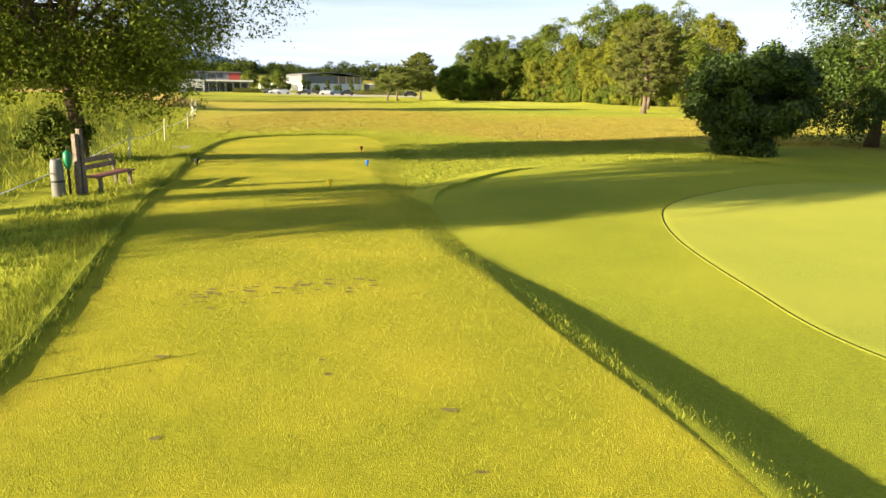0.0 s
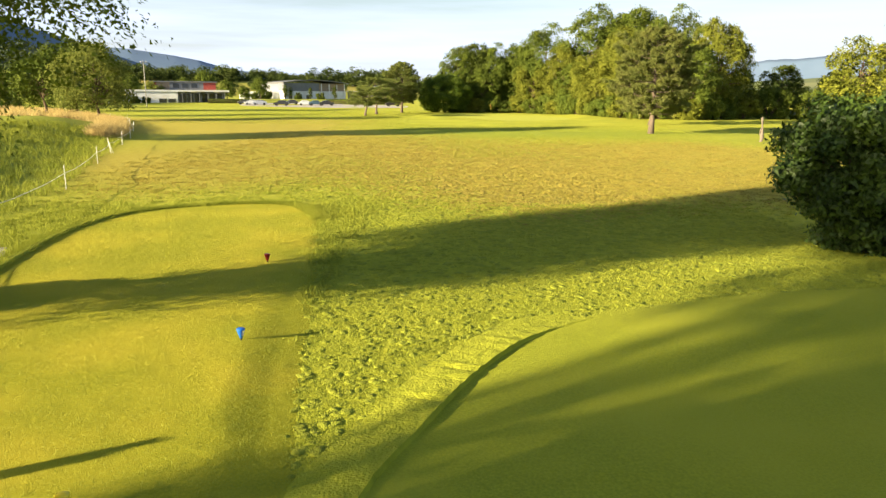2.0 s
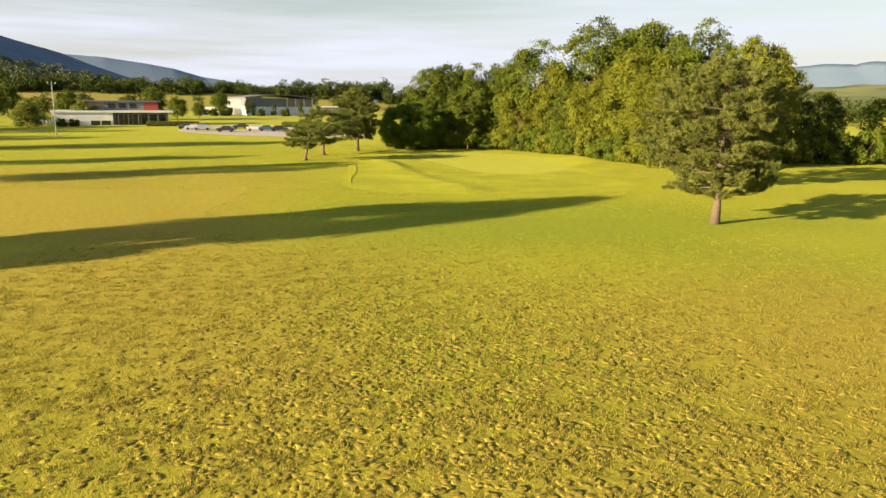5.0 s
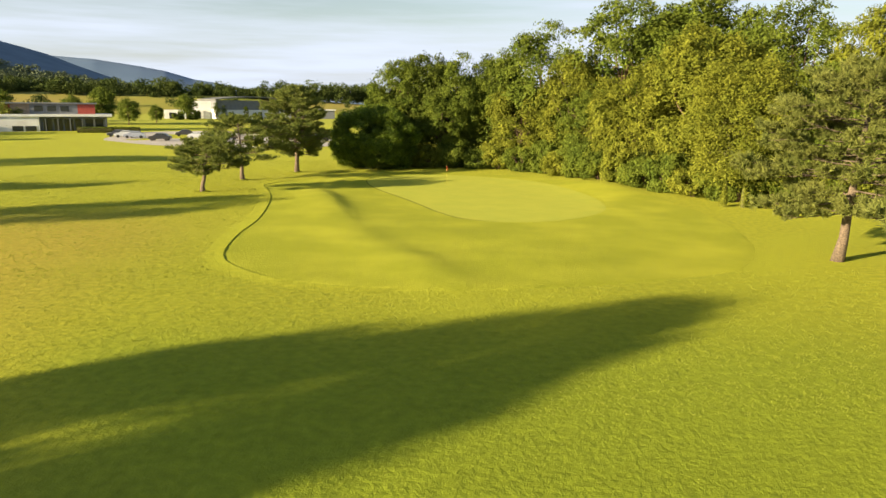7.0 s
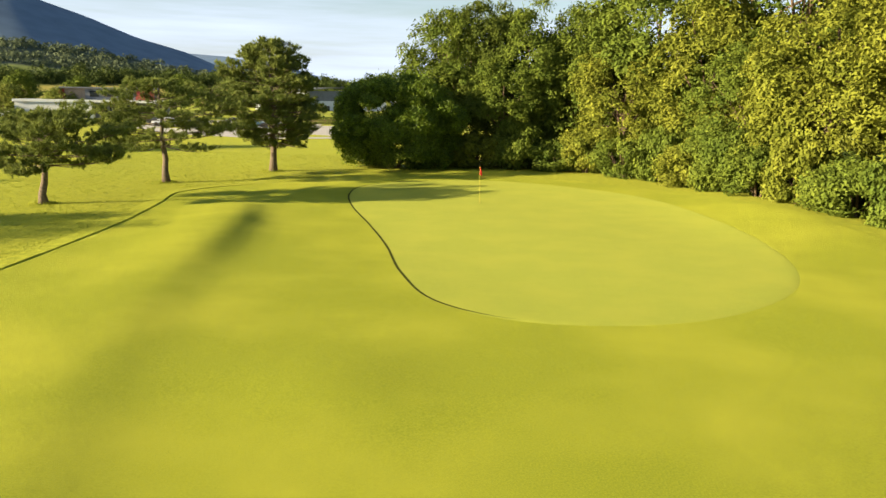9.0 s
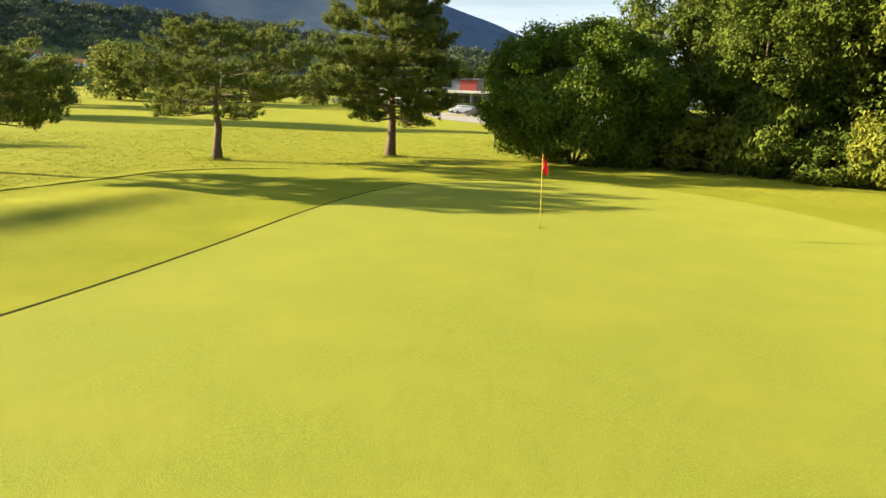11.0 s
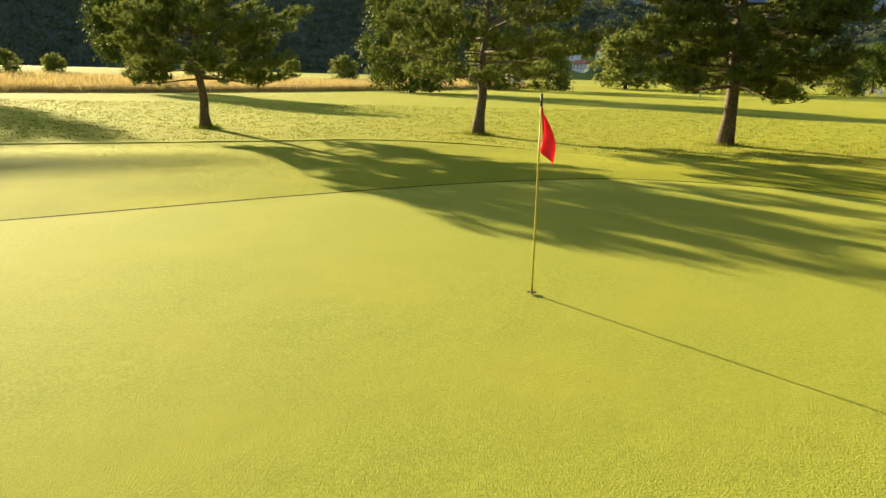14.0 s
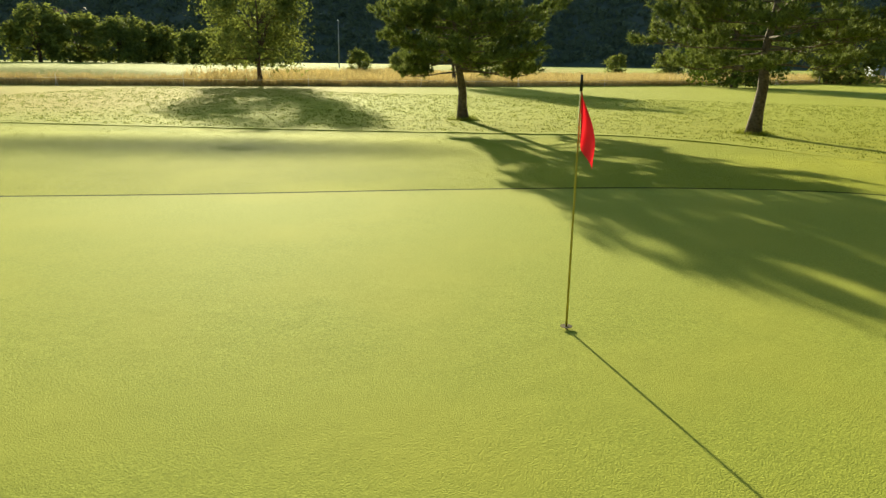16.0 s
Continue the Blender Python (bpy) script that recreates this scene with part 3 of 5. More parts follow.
def blob_points(rng, blobs, n, inner=0.55, flat=0.78):
    """Points on lumpy leaf clumps, with outward normals."""
    B = np.array(blobs, float)
    pick = rng.choice(len(B), n, p=B[:, 3] ** 2 / np.sum(B[:, 3] ** 2))
    d = rng.normal(0, 1, (n, 3))
    d /= np.linalg.norm(d, axis=1)[:, None]
    r = B[pick, 3] * (inner + (1 - inner) * rng.random(n) ** 0.6) * (1 + np.clip(0.1 * rng.normal(0, 1, n), -0.3, 0.16))
    tail = 1 + 0.45 * (rng.random(n) < 0.07) * rng.random(n)
    p = B[pick, :3] + d * (r * tail)[:, None] * np.array([1, 1, flat])
    return p, d + np.array([0, 0, 0.5 * (0.78 - flat) / 0.3])


def crown_blobs(rng, n, centre, radii, size, flat=-0.75, hollow=0.35):
    out = []
    while len(out) < n:
        d = rng.normal(0, 1, 3)
        d /= np.linalg.norm(d)
        if d[2] < flat:
            continue
        k = hollow + (1 - hollow) * rng.random() ** 0.5
        p = np.array(centre) + d * np.array(radii) * k
        out.append((*p, size * (0.65 + 0.7 * rng.random())))
    return out


def trunk_mesh(rng, height, radius, limbs, lean=(0, 0), mat=None, fork=0.35, bend=0.15, sides=9):
    s = Shape()
    k = 7
    path = [(lean[0] * (i / k) ** 1.2 + bend * radius * 3 * math.sin(i * 1.7), lean[1] * (i / k) ** 1.2 + bend * radius * 3 * math.cos(i * 1.3), height * i / k - 0.15 * (i == 0)) for i in range(k + 1)]
    rad = [radius * (1.55 if i == 0 else 1.0 - 0.75 * i / k) for i in range(k + 1)]
    s.tube(path, rad, sides)
    for tip in limbs:
        f = min(0.95, max(fork, fork + (1 - fork) * rng.random() * 0.8))
        j = int(f * k)
        a = Vector(path[j])
        b = Vector(tip)
        m = a.lerp(b, 0.5) + Vector((rng.normal(0, 0.12), rng.normal(0, 0.12), 0.14)) * (b - a).length * 0.5
        r0 = rad[j] * 0.55
        s.tube([a, a.lerp(m, 0.55), m, b], [r0, r0 * 0.75, r0 * 0.5, r0 * 0.14], 6, cap=False)
    return s.mesh("trunk", mat or M_bark, True)


def pad_points(rng, blobs, n, radius, each=11, flat=0.8, thin=0.62, droop=0.14):
    """Leaves gathered in flat, drooping pads over each bough's upper and outer side, with dark gaps between the pads."""
    B = np.array(blobs, float)
    centre = B[:, :3].mean(0)
    count = np.maximum(3, (each * (B[:, 3] / B[:, 3].mean()) ** 2).astype(int))
    own = np.repeat(np.arange(len(B)), count)
    m = len(own)
    out = B[own, :3] - centre
    out /= np.linalg.norm(out, axis=1)[:, None] + 1e-6
    d = rng.normal(0, 0.85, (m, 3)) + out * 0.7 + np.array([0, 0, 0.25])
    d /= np.linalg.norm(d, axis=1)[:, None]
    mid = B[own, :3] + d * (B[own, 3] * (0.7 + 0.35 * rng.random(m)))[:, None] * np.array([1, 1, flat])
    up = d * 0.55 + np.array([0, 0, 0.75]) + rng.normal(0, 0.16, (m, 3))
    up /= np.linalg.norm(up, axis=1)[:, None]
    a = np.cross(up, d + rng.normal(0, 0.4, (m, 3)))
    a /= np.linalg.norm(a, axis=1)[:, None] + 1e-6
    b = np.cross(up, a)
    size = radius * (0.5 + 0.9 * rng.random(m))
    long = 0.75 + 0.6 * rng.random(m)
    weight = size ** 2
    k = rng.choice(m, n, p=weight / weight.sum())
    r = rng.random(n) ** 0.62 * (1 + 0.12 * rng.normal(0, 1, n))
    t = rng.random(n) * 6.283
    lobes = 1 + 0.28 * np.sin(t * 3 + k) + 0.16 * np.sin(t * 5 + 2.3 * k)
    r = r * lobes
    u, v = r * np.cos(t), r * np.sin(t)
    w = thin * rng.normal(0, 0.55, n) * (1.1 - 0.6 * np.clip(r, 0, 1)) - droop * r ** 2
    p = mid[k] + (a[k] * (u / long[k])[:, None] + b[k] * (v * long[k])[:, None] + up[k] * w[:, None]) * size[k][:, None]
    side = a[k] * u[:, None] + b[k] * v[:, None]
    return p, up[k] + side * 0.75


def broad_tree(name, seed, height, spread, trunk_h, leaves, leaf, mat, label, place, crown_low=None, blobs=46, blob=0.22, lean=(0, 0), trunk_r=None, stretch=1.0, group="", flat=0.8, spray=0.8, narrow=None,
               bark=None, fill=0.12, skirt=None, small=True, pads=11, shift=None):
    rng = np.random.default_rng(seed)
    low = trunk_h if crown_low is None else crown_low
    cz, rz = (height + low) / 2, (height - low) / 2
    bl = crown_blobs(rng, blobs, (lean[0], lean[1], cz), (spread * (1 - blob), spread * (1 - blob) * stretch, rz * (1 - blob)), spread * blob * 1.35, hollow=0.55)
    if skirt:
        count, reach, lo, hi = skirt
        for k in range(count):
            a, q = rng.random() * 6.283, reach * rng.random() ** 0.5
            bl.append((q * math.cos(a), q * math.sin(a) * stretch, lo + (hi - lo) * rng.random(), spread * blob * (0.8 + 0.5 * rng.random())))
    if narrow:
        z0, z1, w0_ = narrow
        bl = [(x, y * (w0_ + (1 - w0_) * float(smoothstep(z0, z1, z))), z, r * (0.6 + 0.4 * float(smoothstep(z0, z1, z)))) for x, y, z, r in bl]
    if shift:
        z0, z1, y0, y1 = shift
        bl = [(x, y + y0 + (y1 - y0) * float(smoothstep(z0, z1, z)), z, r) for x, y, z, r in bl]
    p1, n1 = blob_points(rng, [(x, y, z, r * 0.75) for x, y, z, r in bl], int(leaves * fill), 0.2, flat)
    p2, n2 = pad_points(rng, bl, int(leaves * (1 - fill)), spray, pads, flat)
    pts, nor = np.concatenate([p1, p2]), np.concatenate([n1, n2])
    root = tagged(new(name), label, "tree", group)
    root.matrix_basis = place
    part("trunk", trunk_mesh(rng, height * 0.72, trunk_r or height * 0.022, [b[:3] for b in bl[:: max(1, blobs // 22)]], lean, bark), root)
    keep = pts[:, 2] > 0.15
    part("crown", leaf_mesh("crown", pts[keep], nor[keep], leaf * (0.6 + 0.8 * rng.random(keep.sum())), mat, rng, 0.58, small), root)
    return root


def spot(x, y, turn=0.0, scale=1.0, sz=None):
    return Matrix.LocRotScale((x, y, float(ground_z(x, y))), Euler((0, 0, radians(turn))), (scale, scale, scale * (sz or 1.0)))


def pine(name, seed, height, spread, bare, place, label, lean=(0, 0), branches=40, flat_top=0.3, shoots=30, lopsided=(0, 0), group="", peak=0.25, droop=0.12, needle=1.0, mat=None):
    """A pine: bare lower trunk, uneven boughs that fan out flat, upturned shoots with bunches of needles at their ends."""
    rng = np.random.default_rng(seed)
    root = tagged(new(name), label, "tree", group)
    root.matrix_basis = place
    s = Shape()
    k = 8
    path = [Vector((lean[0] * (i / k) + 0.05 * math.sin(i * 2.1 + seed), lean[1] * (i / k) ** 1.3 + 0.05 * math.cos(i * 1.7 + seed), height * 0.95 * i / k - 0.12 * (i == 0))) for i in range(k + 1)]
    r0 = 0.011 * height + 0.15
    rad = [r0 * (1.35 if i == 0 else 1 - 0.84 * i / k) for i in range(k + 1)]
    s.tube(path, rad, 11)
    tips, axes = [], []
    up = Vector((0, 0, 1))
    for i in range(branches):
        f = (i // 4 + 0.7 * rng.random()) / (branches / 4)
        z = bare + (height - bare) * min(f, 0.99) * 0.95
        u = z / (height * 0.95) * k
        j = min(int(u), k - 1)
        a = path[j].lerp(path[j + 1], u - j)
        prof = (math.sin(math.pi * min(1, (f + peak) / (1 + peak))) ** 0.8) * (1 - flat_top) + flat_top * (1 - f ** 3)
        ang = i * 1.5708 + (i // 4) * 0.9 + rng.normal(0, 0.28)
        d = Vector((math.cos(ang), math.sin(ang), 0))
        ln = spread * max(0.14, prof) * (0.62 + 0.5 * rng.random()) * (1 + 0.35 * (d.x * lopsided[0] + d.y * lopsided[1]))
        rise = (-droop + 0.5 * f + rng.normal(0, 0.07)) * ln
        side = d.cross(up)
        kink = side * rng.normal(0, 0.08) * ln
        pts = [a, a + d * ln * 0.35 + up * rise * 0.2 + kink, a + d * ln * 0.7 + up * rise * 0.55 + kink * 0.5, a + d * ln + up * (rise + 0.06 * ln)]
        br = max(0.012, rad[j] * 0.30)
        s.tube(pts, [br, br * 0.72, br * 0.45, br * 0.15], 5, cap=False)
        fans = max(3, int(2.2 + 1.9 * ln))
        for q in range(fans):
            g = 0.36 + 0.64 * (q + rng.random()) / fans
            h = g * 3
            e = min(int(h), 2)
            p = pts[e].lerp(pts[e + 1], h - e)
            sgn = 1 if q % 2 else -1
            reach = (0.30 * ln * (1.25 - 0.6 * g) + 0.22) * (0.7 + 0.6 * rng.random())
            tw = (d * 0.75 + side * sgn * (0.4 + 0.6 * rng.random()) + up * rng.normal(0.16, 0.16)).normalized()
            end = p + tw * reach
            s.tube([p, p.lerp(end, 0.6) - up * 0.03, end], [br * 0.3 + 0.004, br * 0.2 + 0.004, 0.005], 4, cap=False)
            for o in range(shoots // 4):
                c = p.lerp(end, 0.35 + 0.7 * rng.random() ** 0.7) + side * rng.normal(0, 0.16) + d * rng.normal(0, 0.14) + up * rng.normal(0.05, 0.07)
                tips.append(c)
                axes.append((tw * 0.65 + up * (0.55 + 0.3 * rng.random()) + Vector(rng.normal(0, 0.25, 3))).normalized())
    part("trunk", s.mesh("trunk", M_pinebark, True), root)
    C, A0 = np.array(tips), np.array(axes)
    m = 24
    off = rng.random((len(C), m, 1)) * 0.17 * needle
    P = C[:, None] + A0[:, None] * off
    A = A0[:, None] * 0.75 + rng.normal(0, 0.55, (len(C), m, 3))
    A /= np.linalg.norm(A, axis=2)[..., None]
    P, A = P.reshape(-1, 3), A.reshape(-1, 3)
    L = (0.15 + 0.09 * rng.random(len(P)))[:, None] * needle
    W = np.cross(A, rng.normal(0, 1, (len(P), 3)))
    W *= 0.019 * needle / (np.linalg.norm(W, axis=1)[:, None] + 1e-6)
    V = np.stack([P - W, P + W, P + A * L], 1).reshape(-1, 3)
    part("needles", mesh_of("needles", V, np.arange(len(V)).reshape(-1, 3), mat or M_pine), root)
    return root


def bush(name, seed, radii, height, leaves, leaf, mat, label, place, blobs=60, blob=0.26, group="", flare=0.0, small=False):
    rng = np.random.default_rng(seed)
    bl = crown_blobs(rng, blobs, (0, 0, height * 0.46), (radii[0] * (1 - blob * 0.6), radii[1] * (1 - blob * 0.6), height * 0.54 * (1 - blob * 0.5)), max(radii) * blob, flat=-0.95, hollow=0.6)
    if flare:
        bl = [(x * (1 - flare + 1.4 * flare * z / height), y * (1 - flare + 1.4 * flare * z / height), z, r * (0.7 + 0.6 * rng.random())) for x, y, z, r in bl]
    pts, nor = blob_points(rng, bl, leaves, 0.4)
    root = tagged(new(name), label, "bush", group)
    root.matrix_basis = place
    s = Shape()
    for k in range(7):
        a = rng.random() * 6.28
        e = Vector((math.cos(a) * radii[0] * 0.5, math.sin(a) * radii[1] * 0.5, height * (0.5 + 0.3 * rng.random())))
        s.tube([(0.1 * math.cos(a), 0.1 * math.sin(a), -0.1), e * 0.4, e], [0.09, 0.06, 0.02], 6, cap=False)
    part("stem", s.mesh("stem", M_bark, True), root)
    keep = pts[:, 2] > 0.03
    part("foliage", leaf_mesh("foliage", pts[keep], nor[keep], leaf * (0.6 + 0.8 * rng.random(keep.sum())), mat, rng, 0.66, small), root)
    return root


# trees beside the tee
broad_tree("oak_tree", 3, 11.0, 6.6, 2.0, 190000, 0.105, M_oak, "spreading oak with a dark trunk beside the bench", spot(-10.7, 22.2, 30.5), crown_low=1.7, blobs=130, blob=0.15, trunk_r=0.25, stretch=0.56, narrow=(1.8, 4.8, 0.42), spray=0.72, pads=14,
           skirt=(46, 3.6, 2.0, 3.8), shift=(2.9, 4.2, -1.3, -0.4), fill=0.08)
broad_tree("roadside_oak", 5, 11.6, 4.1, 2.0, 32000, 0.22, M_oak, "broad oak standing behind the tee", spot(-19.7, 2.9, 30.5), crown_low=2.2, blobs=34, stretch=0.52, lean=(0, 0.1), narrow=(3.4, 7.0, 0.6), spray=1.0, skirt=(16, 3.2, 1.6, 4.8), fill=0.1, pads=5)
# unseen tree, added and leaned to throw shade on the laurel bush and apron
broad_tree("tall_ash_tree", 8, 15.5, 4.2, 5.0, 14000, 0.26, M_oak, "tall leaning tree added out of view to shade the laurel", spot(-31.1, -2.0, 30.5), crown_low=10.0, blobs=26, lean=(0, 2.6), stretch=0.85, trunk_r=0.2, spray=0.9, fill=0.02, pads=4)
bush("hawthorn_bush", 6, (1.1, 1.0), 1.5, 5000, 0.12, M_leaf, "scrubby dark bush round the foot of the oak", spot(-11.2, 22.0), blobs=26)
bush("laurel_bush", 7, (2.8, 2.5), 4.2, 66000, 0.13, M_laurel_dark, "dense dark green laurel bush beside the tee", spot(12.4, 29.4), blobs=120, blob=0.17, flare=0.45, small=True)
broad_tree("dark_yew_tree", 9, 11.0, 3.6, 1.6, 60000, 0.15, M_laurel_dark, "dark tree with low drooping branches", spot(20.4, 34.9), crown_low=0.0, blobs=100, blob=0.17, spray=0.8, skirt=(40, 3.6, 0.9, 3.0))
# trees along the fence
broad_tree("fence_tree", 11, 14.4, 4.7, 2.5, 26000, 0.38, M_leaf_dark, "leafy tree by the wire fence", spot(-39.0, 62.9), crown_low=0.6)
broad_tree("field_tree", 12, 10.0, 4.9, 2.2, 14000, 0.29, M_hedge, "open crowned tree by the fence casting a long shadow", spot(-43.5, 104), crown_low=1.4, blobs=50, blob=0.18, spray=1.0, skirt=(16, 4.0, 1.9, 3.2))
broad_tree("field_tree", 14, 9.4, 4.2, 2.2, 12000, 0.34, M_leaf, "leafy field tree standing in the meadow behind", spot(-58, 118), crown_low=0.8, blobs=44, blob=0.18, spray=1.0)
broad_tree("field_tree", 13, 13.0, 6.4, 2.4, 24000, 0.38, M_leaf, "rounded leafy tree beside dry grass", spot(-68, 146), crown_low=0.0, blobs=70, blob=0.17, spray=1.0, skirt=(34, 5.2, 0.8, 3.4))

# pines round the far green
pine("leaning_pine", 21, 4.4, 3.0, 1.75, spot(-12.2, 130.6), "small leaning pine with a wide crown", lean=(0.7, -0.4), branches=36, flat_top=0.7, lopsided=(0.15, 0.6), group="pines by the green", shoots=52)
pine("spreading_pine", 22, 6.3, 4.4, 2.2, spot(-11.3, 140.9), "crooked pine with a broad flat crown", lean=(-0.3, 0.3), branches=40, flat_top=0.75, lopsided=(0.5, 0.4), group="pines by the green", shoots=44)
pine("upright_pine", 23, 9.4, 3.5, 2.0, spot(-7.3, 149.0), "upright pine with a pointed crown", branches=92, flat_top=0.15, group="pines by the green", shoots=48, needle=1.15)
pine("lone_pine", 24, 10.4, 4.3, 1.9, spot(21.9, 83.8), "bushy grey-green pine standing alone on the grass", branches=76, flat_top=0.12, shoots=44, peak=0.14, needle=1.4, mat=M_pine_pale)
pine("lone_pine", 25, 10.0, 4.3, 2.4, spot(27.4, 104), "tall pine with a bare leaning trunk", lean=(1.0, 0.3), branches=64, flat_top=0.3, shoots=40, peak=0.35, needle=1.4, mat=M_pine_pale)

# the wood behind the green
bush("laurel_thicket", 31, (5.7, 4.5), 7.3, 120000, 0.165, M_laurel, "huge rounded laurel thicket behind the green", spot(0.8, 154.5), blobs=210, blob=0.145)
WOOD = [
    (3.8, 162.4, 13.4, 4.6, 0, "l"), (10.8, 161, 14.0, 4.4, 40, "l"), (15.5, 160, 13.6, 4.6, 90, "l"), (21.0, 158, 17.6, 6.6, 10, "l"), (23.8, 151, 13.5, 4.8, 70, "g"),
    (29.8, 152, 20.8, 8.2, 130, "l"), (36.5, 146, 19.6, 8.2, 200, "l"), (27.8, 141, 13.2, 4.8, 240, "g"), (31.5, 133.5, 15.0, 5.6, 20, "g"), (40.5, 136, 18.6, 6.2, 300, "l"),
    (44, 128, 16, 5.4, 50, "g"), (32.2, 126.2, 12.2, 4.6, 150, "g"), (38.5, 123, 11.5, 4.6, 80, "l"), (9, 158.6, 9.5, 3.6, 15, "l"), (18.3, 155.2, 10.5, 4.2, 215, "g"), (24.8, 146, 10, 3.8, 120, "l"),
    (35, 152, 19, 6, 60, "d"), (16, 165, 15, 5, 0, "d"), (7.2, 163, 14.5, 4.6, 25, "d"), (68, 157, 10.2, 4.4, 33, "d"), (78, 155, 9.2, 4, 70, "d"), (67, 128, 13.5, 5.8, 111, "g"), (55, 150, 9.5, 4.6, 10, "l"), (50, 162, 12, 5.4, 180, "d"), (88, 140, 11, 5, 0, "l"),
]
LEAVES = {"d": M_leaf_dark, "l": M_leaf, "g": M_leaf_gold}
KIND = {"d": "dark green woodland tree", "l": "tall leafy woodland tree", "g": "yellow-green leafy woodland tree lit by low sun"}
first = {}
for k, (x, y, h, r, turn, c) in enumerate(WOOD):
    far = x > 48
    key = (c, 2 if far else k % 2)
    if key not in first:
        first[key] = broad_tree("woodland_tree", 40 + k, 12.0, 4.6, 1.8, 10000 if far else 38000, 0.36 if far else 0.205, LEAVES[c], KIND[c], spot(x, y, turn), crown_low=0.2, blobs=110, blob=0.18, spray=0.5, group="trees of the wood", fill=0.06, pads=10)
        ob = first[key]
    else:
        ob = copy_thing(first[key], spot(x, y, turn))
    ob.matrix_basis = Matrix.LocRotScale((x, y, float(ground_z(x, y)) - 0.05), Euler((0, 0, radians(turn))), (r / 4.6, r / 4.6, h / 12.0))
for k, (x, y, turn) in enumerate(((29.7, 123.3, 0), (31.1, 122.9, 140))):
    ivy_tree = broad_tree("ivy_clad_tree", 55 + k, 11.5, 3.2, 3.0, 34000, 0.16, M_leaf_gold, "slender tree with a pale ivy-clad trunk at the wood's edge", spot(x, y, turn), crown_low=1.2, blobs=60, blob=0.18, trunk_r=0.15, skirt=(14, 2.4, 2.3, 4.0), bark=M_ivy,
                          group="trees of the wood")
    rng_i = np.random.default_rng(500 + k)
    a_, z_ = rng_i.random(2600) * 6.283, 3.6 * rng_i.random(2600)
    r_ = 0.2 * (1 + 0.25 * np.sin(z_ * 3.0 + k)) - 0.02 * z_ + rng_i.normal(0, 0.035, 2600)
    n_ = np.column_stack([np.cos(a_), np.sin(a_), np.zeros(2600)])
    part("ivy", leaf_mesh("ivy", n_ * r_[:, None] + np.array([0, 0, 1]) * z_[:, None], n_, 0.11 * (0.6 + 0.8 * rng_i.random(2600)), M_leaf_gold, rng_i, 0.8, True), ivy_tree, "yellow-green ivy climbing the trunk")
SHRUBS = [(4.6, 157.6, 2.8, 3.2), (7, 156.8, 2.8, 2.8), (10.5, 156.4, 2.4, 3.6), (13.2, 155.8, 2.6, 2.6), (15.6, 155.0, 2.2, 3.6), (18.2, 152.4, 2.6, 3.0), (20.4, 150, 2.1, 4.0), (21.8, 147.4, 2.4, 2.8), (23.2, 144.6, 2.0, 3.9), (24.6, 141.8, 2.5, 3.0), (25.8, 138.6, 2.1, 3.8),
          (27.4, 135.4, 2.5, 2.8), (28.2, 132.2, 2.0, 3.8), (29.6, 129.2, 2.3, 2.6), (31, 127, 1.9, 3.4), (34.4, 124.6, 2.6, 3.0), (38.5, 122.6, 2.6, 3.2), (42, 125, 2.6, 4.2), (46, 129, 3, 4.4), (50, 131, 3.2, 4.8), (55, 132, 3.4, 5.2), (61, 132, 3.2, 4.8), (67, 133, 3.2, 4.4)]
b0 = {}
for k, (x, y, r, h) in enumerate(SHRUBS):
    v = k % 3
    if v not in b0:
        b0[v] = bush("undergrowth_bush", 61 + v, (2.4, 2.1 + 0.3 * v), 3.0, 11000, 0.19, (M_leaf, M_leaf_gold, M_leaf)[v], "leafy undergrowth at the edge of the wood", spot(x, y), blobs=60, blob=0.24, group="undergrowth", small=True)
        ob = b0[v]
    else:
        ob = copy_thing(b0[v], spot(x, y))
    ob.matrix_basis = Matrix.LocRotScale((x, y, float(ground_z(x, y)) - 0.05), Euler((0, 0, k * 1.3)), (r / 2.4, r / 2.4, h / 3.0))


